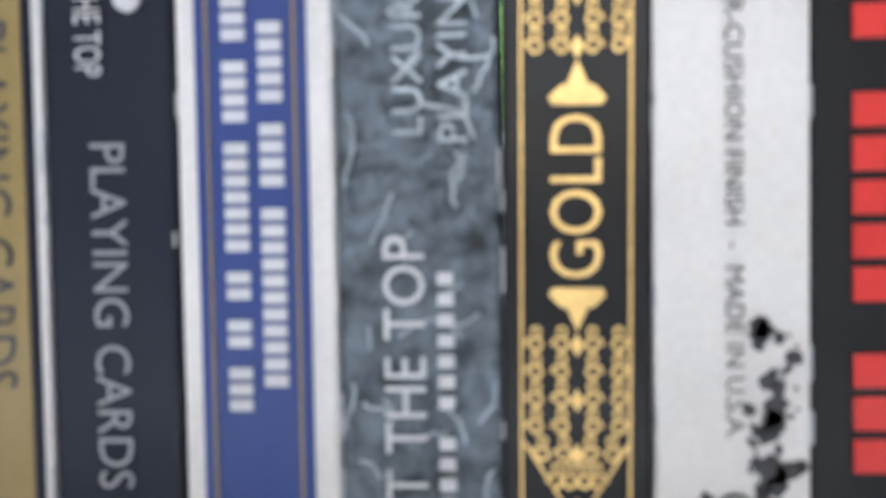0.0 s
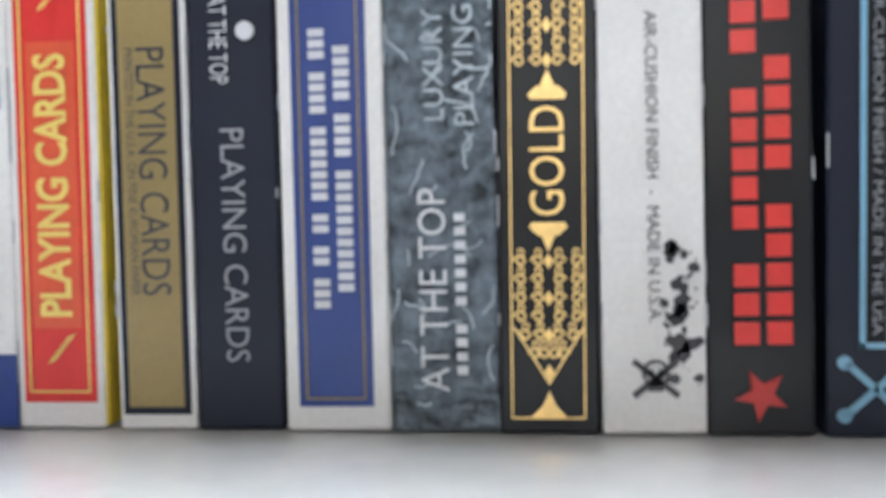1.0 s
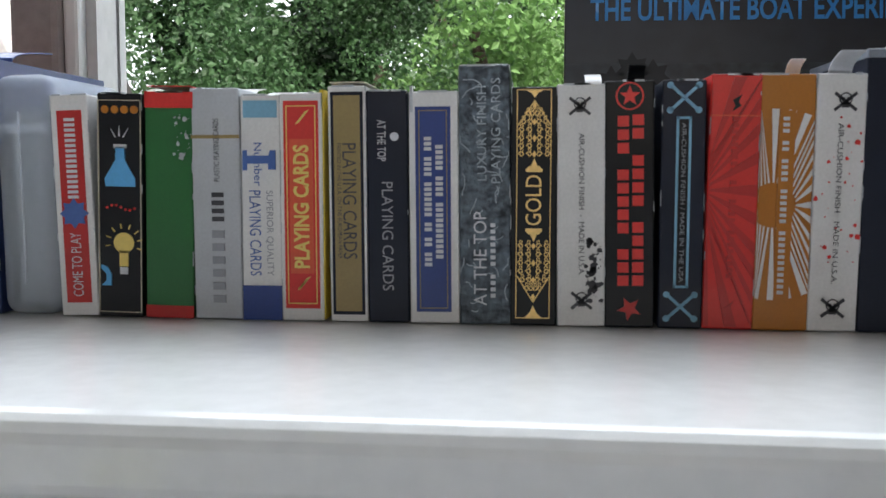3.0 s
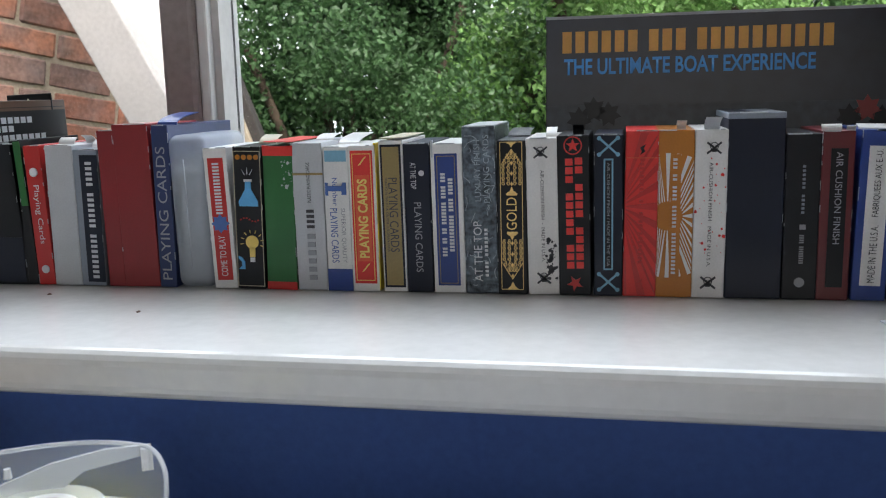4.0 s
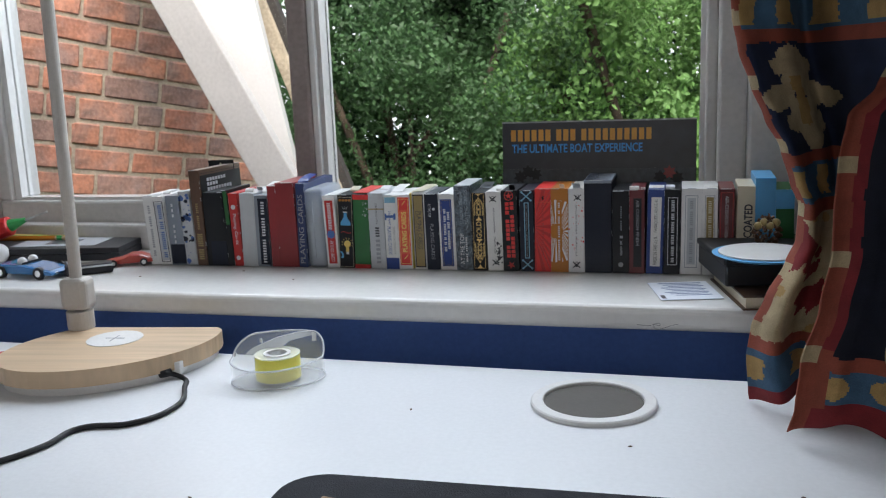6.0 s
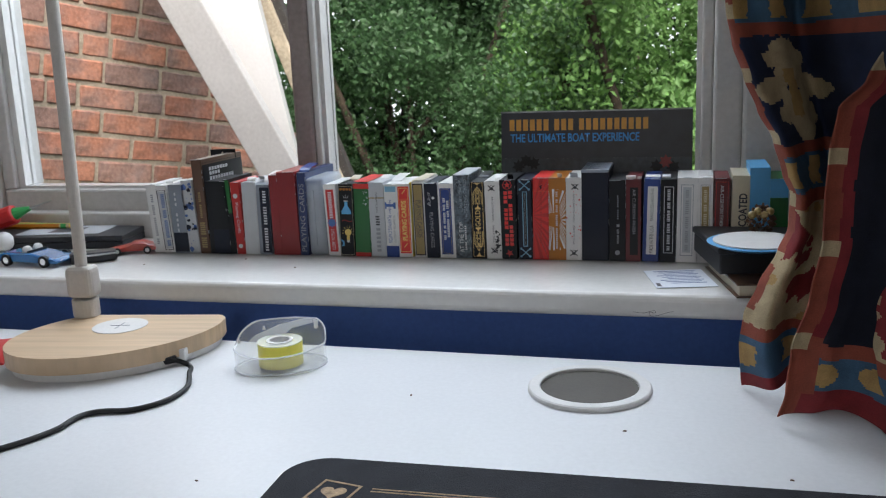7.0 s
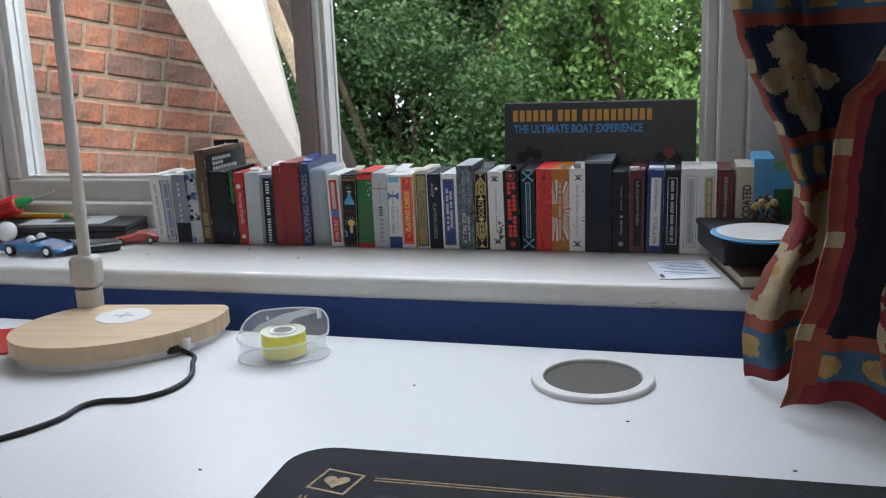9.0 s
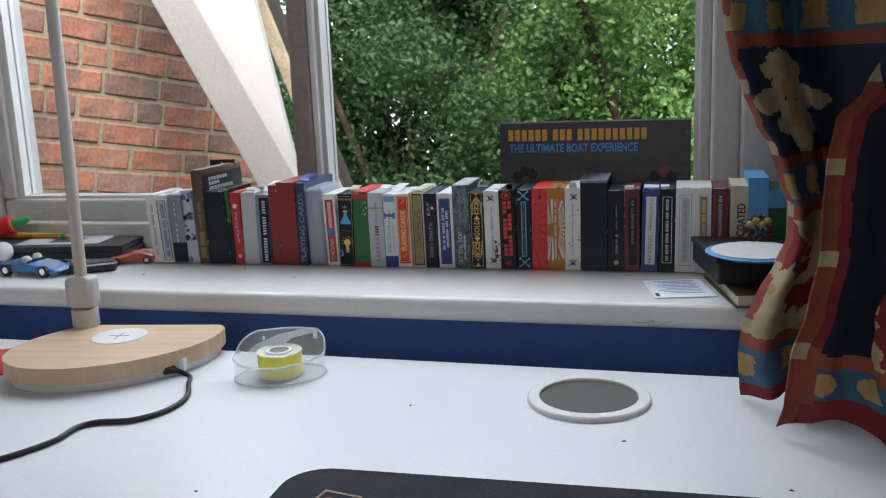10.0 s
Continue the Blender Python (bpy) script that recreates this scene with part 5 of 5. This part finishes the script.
def desk_lamp():
    ob = thing("desk_lamp", pose(-0.2863, -0.2339, DESK + 0.0002, 0, 0, 7.4), "beige desk lamp with a birch wood charging base", "desk lamp")
    def outline(k, n=56):
        out = []
        for i in range(n):
            t = 2 * math.pi * i / n
            p, q, a = k * 0.1043 * math.cos(t), k * 0.0788 * math.sin(t), radians(36.8)
            x, y = p * math.cos(a) - q * math.sin(a), p * math.sin(a) + q * math.cos(a)
            out.append((x, min(y, 0.0522 * k)))
        return out
    part("foot", prism(outline(0.95), 0, 0.008), WHITE_PLASTIC, ob, "white plastic underside")
    bm = prism(outline(1.0), 0.008, 0.024)
    edge = [e for e in bm.edges if all(abs(v.co.z - 0.024) < 1e-6 for v in e.verts)]
    bmesh.ops.bevel(bm, geom=edge, offset=0.0015, segments=2, affect="EDGES")
    part("base", bm, BIRCH, ob, "light birch wood base")
    pad = cyl(0.0268, 0.0268, 0.0241, 0.0246, 40)
    bmesh.ops.translate(pad, verts=list(pad.verts), vec=(-0.0045, 0.0119, 0))
    part("charging_pad", pad, WHITE_PLASTIC, ob, "white round charging mark")
    bm = box(-0.0145, 0.0114, 0.0246, 0.0055, 0.0124, 0.0249)
    box(-0.0050, 0.0019, 0.0246, -0.0040, 0.0219, 0.0249, bm=bm)
    part("cross_mark", bm, GREYINK, ob)
    px, py = -0.0603, 0.0501
    c1 = cyl(0.0135, 0.0135, 0.024, 0.043, 24, bev=0.001)
    bmesh.ops.translate(c1, verts=list(c1.verts), vec=(px, py, 0))
    part("collar", c1, LAMP_PAINT, ob)
    part("hinge", box(px - 0.0145, py - 0.012, 0.0445, px + 0.0145, py + 0.012, 0.078, bev=0.006, seg=3), LAMP_PAINT, ob)
    pole = cyl(0.0062, 0.0062, 0.0, 0.52, 20)
    o = part("pole", pole, LAMP_PAINT, ob)
    o.matrix_local = pose(px, py, 0.074, 0, 0, -7.4) @ pose(0, 0, 0, 0, 1.0, 0)
    part("socket", box(0.0550, -0.0339, 0.003, 0.0810, -0.0139, 0.0150, bev=0.001), WHITE_PLASTIC, ob, "white charging socket")
    o = part("lamp_head", box(-0.02, -0.03, 0.0, 0.24, 0.03, 0.012, bev=0.004), LAMP_PAINT, ob)
    o.location = (px - 0.045, py, 0.588)
    return ob


desk_lamp()
cable = thing("power_cable", pose(0, 0, 0), "black charging cable plugged into the lamp base", "cable")
part("plug", box(-0.012, -0.006, -0.004, 0.012, 0.006, 0.004, bev=0.002), RUBBER, cable).matrix_local = pose(-0.2197, -0.2586, DESK + 0.0085, 0, 8, -40)
sweep("cord", [(-0.2117, -0.2666, DESK + 0.0080), (-0.2031, -0.2575, DESK + 0.0024), (-0.1808, -0.2856, DESK + 0.0024), (-0.1631, -0.3328, DESK + 0.0024), (-0.1791, -0.3690, DESK + 0.0024), (-0.2152, -0.3861, DESK + 0.0024), (-0.2200, -0.4217, DESK + 0.0024), (-0.2397, -0.4601, DESK + 0.0024), (-0.2618, -0.4856, DESK + 0.0024)], 0.0023, RUBBER, cable)
pile = thing("playing_card", pose(-0.4303, -0.2622, DESK + 0.0004, 0, 0, 30), "red-backed playing card lying on the desk", "playing card")
part("card", box(-0.030, -0.044, 0, 0.030, 0.044, 0.002), RED, pile)

# ---- curtain ----
FAB_NAVY = mat("navy_weave", (0.014, 0.022, 0.055), 0.95, var=0.25, scale=60, fine=1500, bump=0.5)
FAB_RUST = mat("terracotta_weave", (0.26, 0.062, 0.038), 0.95, var=0.25, scale=60, fine=1500, bump=0.5)
FAB_RED = mat("crimson_weave", (0.20, 0.020, 0.024), 0.95, var=0.25, scale=60, fine=1500, bump=0.5)
FAB_GOLD = mat("ochre_weave", (0.38, 0.24, 0.09), 0.95, var=0.3, scale=60, fine=1500, bump=0.5)
FAB_CREAM = mat("cream_weave", (0.42, 0.33, 0.20), 0.95, var=0.3, scale=60, fine=1500, bump=0.5)
FAB_BLUE = mat("teal_blue_weave", (0.05, 0.11, 0.19), 0.95, var=0.3, scale=60, fine=1500, bump=0.5)
# navy again, darkened so that the inner fold's shade lies in its colour
FAB_NAVY_SHADE = mat("shade_navy_weave", (0.006, 0.008, 0.018), 0.95, var=0.3, scale=60, fine=1500, bump=0.5)
FABS = [FAB_NAVY, FAB_RUST, FAB_RED, FAB_GOLD, FAB_CREAM, FAB_BLUE, FAB_NAVY_SHADE]


def weave(x, z):
    """Which yarn shows at x along the cloth and z up: bands, crosses and leaves."""
    z = 0.805 + (z - 0.813) * 1.093   # height in the pattern, rescaled so its bands fit the camera's view
    wob = 0.004 * noise.noise(Vector((x * 60, z * 60, 0))) + 0.002 * noise.noise(Vector((x * 240, z * 240, 5)))
    s = z + wob * 0.3
    xm = (x % 0.165) - 0.040
    if x + 0.3 * wob < 0.0075 and s > 0.852:   # the hem: terracotta with cream checks
        return 4 if (s - 0.852) % 0.052 < 0.012 else 1
    if s < 0.805:
        return 2
    if s < 0.840:
        return 3 if (abs(((x + 0.01) % 0.034) - 0.017 + wob) < 0.007 and abs(s - 0.823) < 0.010) else 5
    if s < 0.852:
        return 1
    if s < 0.955:
        n = noise.noise(Vector((x * 22, z * 22, 3.0))) + 0.35 * noise.noise(Vector((x * 90, z * 90, 1)))
        return 2 if n > 0.12 else (4 if n > -0.30 else 3)
    if s < 0.968:
        return 1
    if s < 0.998:
        return 3 if abs(((x + 0.004) % 0.03) - 0.015 + wob) < 0.0065 and abs(s - 0.983) < 0.011 else 5
    if s < 1.008:
        return 1
    if s < 1.097:
        cz = s - 1.052
        ax, edge = abs(xm), 0.55 * wob + 0.0022 * noise.noise(Vector((x * 420, z * 120, 2)))
        if ax < 0.0045 + edge and abs(cz + 0.002) < 0.020:
            return 3
        for px, pz, pr in ((0, 0.031, 0.0125), (0, 0.014, 0.013), (0, -0.012, 0.013), (0, -0.031, 0.0105), (0, -0.040, 0.006), (0.015, 0.002, 0.0105), (0.024, -0.001, 0.009), (0.011, 0.026, 0.0075), (0.011, -0.020, 0.0085)):
            if math.hypot(ax - px, cz - pz) < pr + edge:
                return 4
        if xm < -0.040:
            return 1
        return 0
    if s < 1.108:
        return 1
    if s < 1.140:
        return 3 if abs(((x + 0.004) % 0.03) - 0.015 + wob) < 0.0065 and abs(s - 1.123) < 0.011 else 5
    return 1 if s < 1.150 else (0 if noise.noise(Vector((x * 18, z * 18, 9))) < 0.15 else 4)


def curtain():
    ob = thing("curtain", pose(0, 0, 0), "patterned red, navy and ochre woven curtain gathered at the window", "curtain")
    nu, nv, z0, z1, wide = 260, 460, DESK + 0.0025, 1.50, 0.42
    def edge(z):
        pts = ((0.760, 0.307), (0.793, 0.301), (0.808, 0.298), (0.838, 0.296), (0.862, 0.299), (0.886, 0.309), (0.914, 0.323), (0.932, 0.330), (0.959, 0.331), (0.976, 0.324), (1.003, 0.316), (1.025, 0.304), (1.051, 0.293), (1.076, 0.284), (1.101, 0.279), (1.200, 0.267), (1.600, 0.259))
        for (a, p), (b, q) in zip(pts, pts[1:]):
            if z <= b:
                s = (z - a) / (b - a)
                s = s * s * (3 - 2 * s) * 0.5 + s * 0.5
                return p + (q - p) * s
        return pts[-1][1]
    verts, faces, mats = [], [], []
    for j in range(nv + 1):
        z = z0 + (z1 - z0) * j / nv
        pinch = 1.0 - 0.35 * math.exp(-((z - 0.955) / 0.08) ** 2)
        for i in range(nu + 1):
            u = i / nu
            x = edge(z) + u * wide * 0.62 * pinch
            fold = 0.046 * math.sin(2 * math.pi * (u * 2.5 + 0.20 + 0.05 * math.sin(z * 9))) * min(1.0, 0.35 + u * 3) + 0.008 * math.sin(2 * math.pi * (u * 7.1 + z * 2.0))
            y = -0.225 - fold - 0.050 * max(0.0, (0.95 - z) / 0.15) * min(1.0, u * 5 + 0.1) - 0.07 * u
            zz = z + (0.012 * math.sin(u * 9.0) * max(0.0, 1 - j / 38) + 0.010 * u * max(0.0, 1 - j / 38) if j < 38 else 0)
            verts.append((x, y, max(zz, DESK + 0.002)))
    for j in range(nv):
        for i in range(nu):
            a = j * (nu + 1) + i
            faces.append((a, a + 1, a + nu + 2, a + nu + 1))
            z = z0 + (z1 - z0) * (j + 0.5) / nv
            mats.append(weave(0.002 + (i + 0.5) / nu * wide * 0.62, z))
    me = bpy.data.meshes.new("cloth")
    me.from_pydata(verts, [], faces)
    for m in FABS:
        me.materials.append(m)
    me.polygons.foreach_set("material_index", mats)
    for p in me.polygons:
        p.use_smooth = True
    o = part("cloth", me, None, ob)
    sol = o.modifiers.new("thick", "SOLIDIFY")
    sol.thickness = 0.0015
    return ob


curtain()


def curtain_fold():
    """The curtain's inner fold, hung in front of the rest; darker yarn paints its shade."""
    ob = thing("curtain", pose(0, 0, 0), "inner fold of the patterned curtain in shade-darkened navy with a checked border", "curtain")
    nu, nv, z0, z1 = 200, 420, DESK + 0.003, 1.50
    pts = ((0.760, 0.316), (0.799, 0.319), (0.820, 0.325), (0.856, 0.329), (0.890, 0.341), (0.932, 0.349), (0.961, 0.349), (0.997, 0.351), (1.028, 0.356), (1.046, 0.373), (1.100, 0.403), (1.600, 0.433))
    verts, faces, mats = [], [], []
    for j in range(nv + 1):
        z = z0 + (z1 - z0) * j / nv
        for (a, p), (b, q) in zip(pts, pts[1:]):
            if z <= b:
                s = (z - a) / (b - a)
                s = 0.5 * s + 0.5 * s * s * (3 - 2 * s)
                left = p + (q - p) * s
                break
        for i in range(nu + 1):
            u = i / nu
            x = left + u * 0.26
            y = -0.300 + 0.030 * math.cos(min(1.0, u * 9) * math.pi) * 0.5 - 0.020 * math.sin(u * 14 + z * 3) - 0.05 * u - 0.03 * max(0.0, (0.9 - z) / 0.13)
            zz = z + (0.010 * math.sin(u * 11) + 0.006) * max(0.0, 1 - j / 30)
            verts.append((x, y, zz))
    for j in range(nv):
        for i in range(nu):
            a = j * (nu + 1) + i
            faces.append((a, a + 1, a + nu + 2, a + nu + 1))
            x, z = (i + 0.5) / nu * 0.26, z0 + (z1 - z0) * (j + 0.5) / nv
            w = 0.0012 * noise.noise(Vector((x * 60, z * 60, 7)))
            if x + w < 0.011:
                m = 4 if (z - 0.79) % 0.066 < 0.012 else 1
            elif x + w < 0.018:
                m = 2 if z > 0.865 or z < 0.82 else 1
            elif z + w < 0.822:
                m = 2
            elif z + w < 0.852:
                m = 3 if math.hypot((x - 0.005) % 0.034 - 0.017, z - 0.837) < 0.010 + 2 * w else 5
            elif z + w < 0.862:
                m = 1
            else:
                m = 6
            mats.append(m)
    me = bpy.data.meshes.new("cloth")
    me.from_pydata(verts, [], faces)
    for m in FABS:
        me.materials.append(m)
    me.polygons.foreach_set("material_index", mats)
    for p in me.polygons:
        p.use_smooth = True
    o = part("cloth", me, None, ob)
    sol = o.modifiers.new("thick", "SOLIDIFY")
    sol.thickness = 0.0015
    return ob


curtain_fold()
speaker = thing("speaker", pose(0.60, -0.25, DESK + 0.0004, 0, 0, 8), "dark loudspeaker box standing on the desk behind the curtain", "speaker")
part("cabinet", box(-0.075, -0.09, 0, 0.075, 0.09, 0.24, bev=0.006), BLACK_PLASTIC, speaker)
part("grille", box(-0.068, -0.094, 0.01, 0.068, -0.088, 0.23, bev=0.003), RUBBER, speaker)
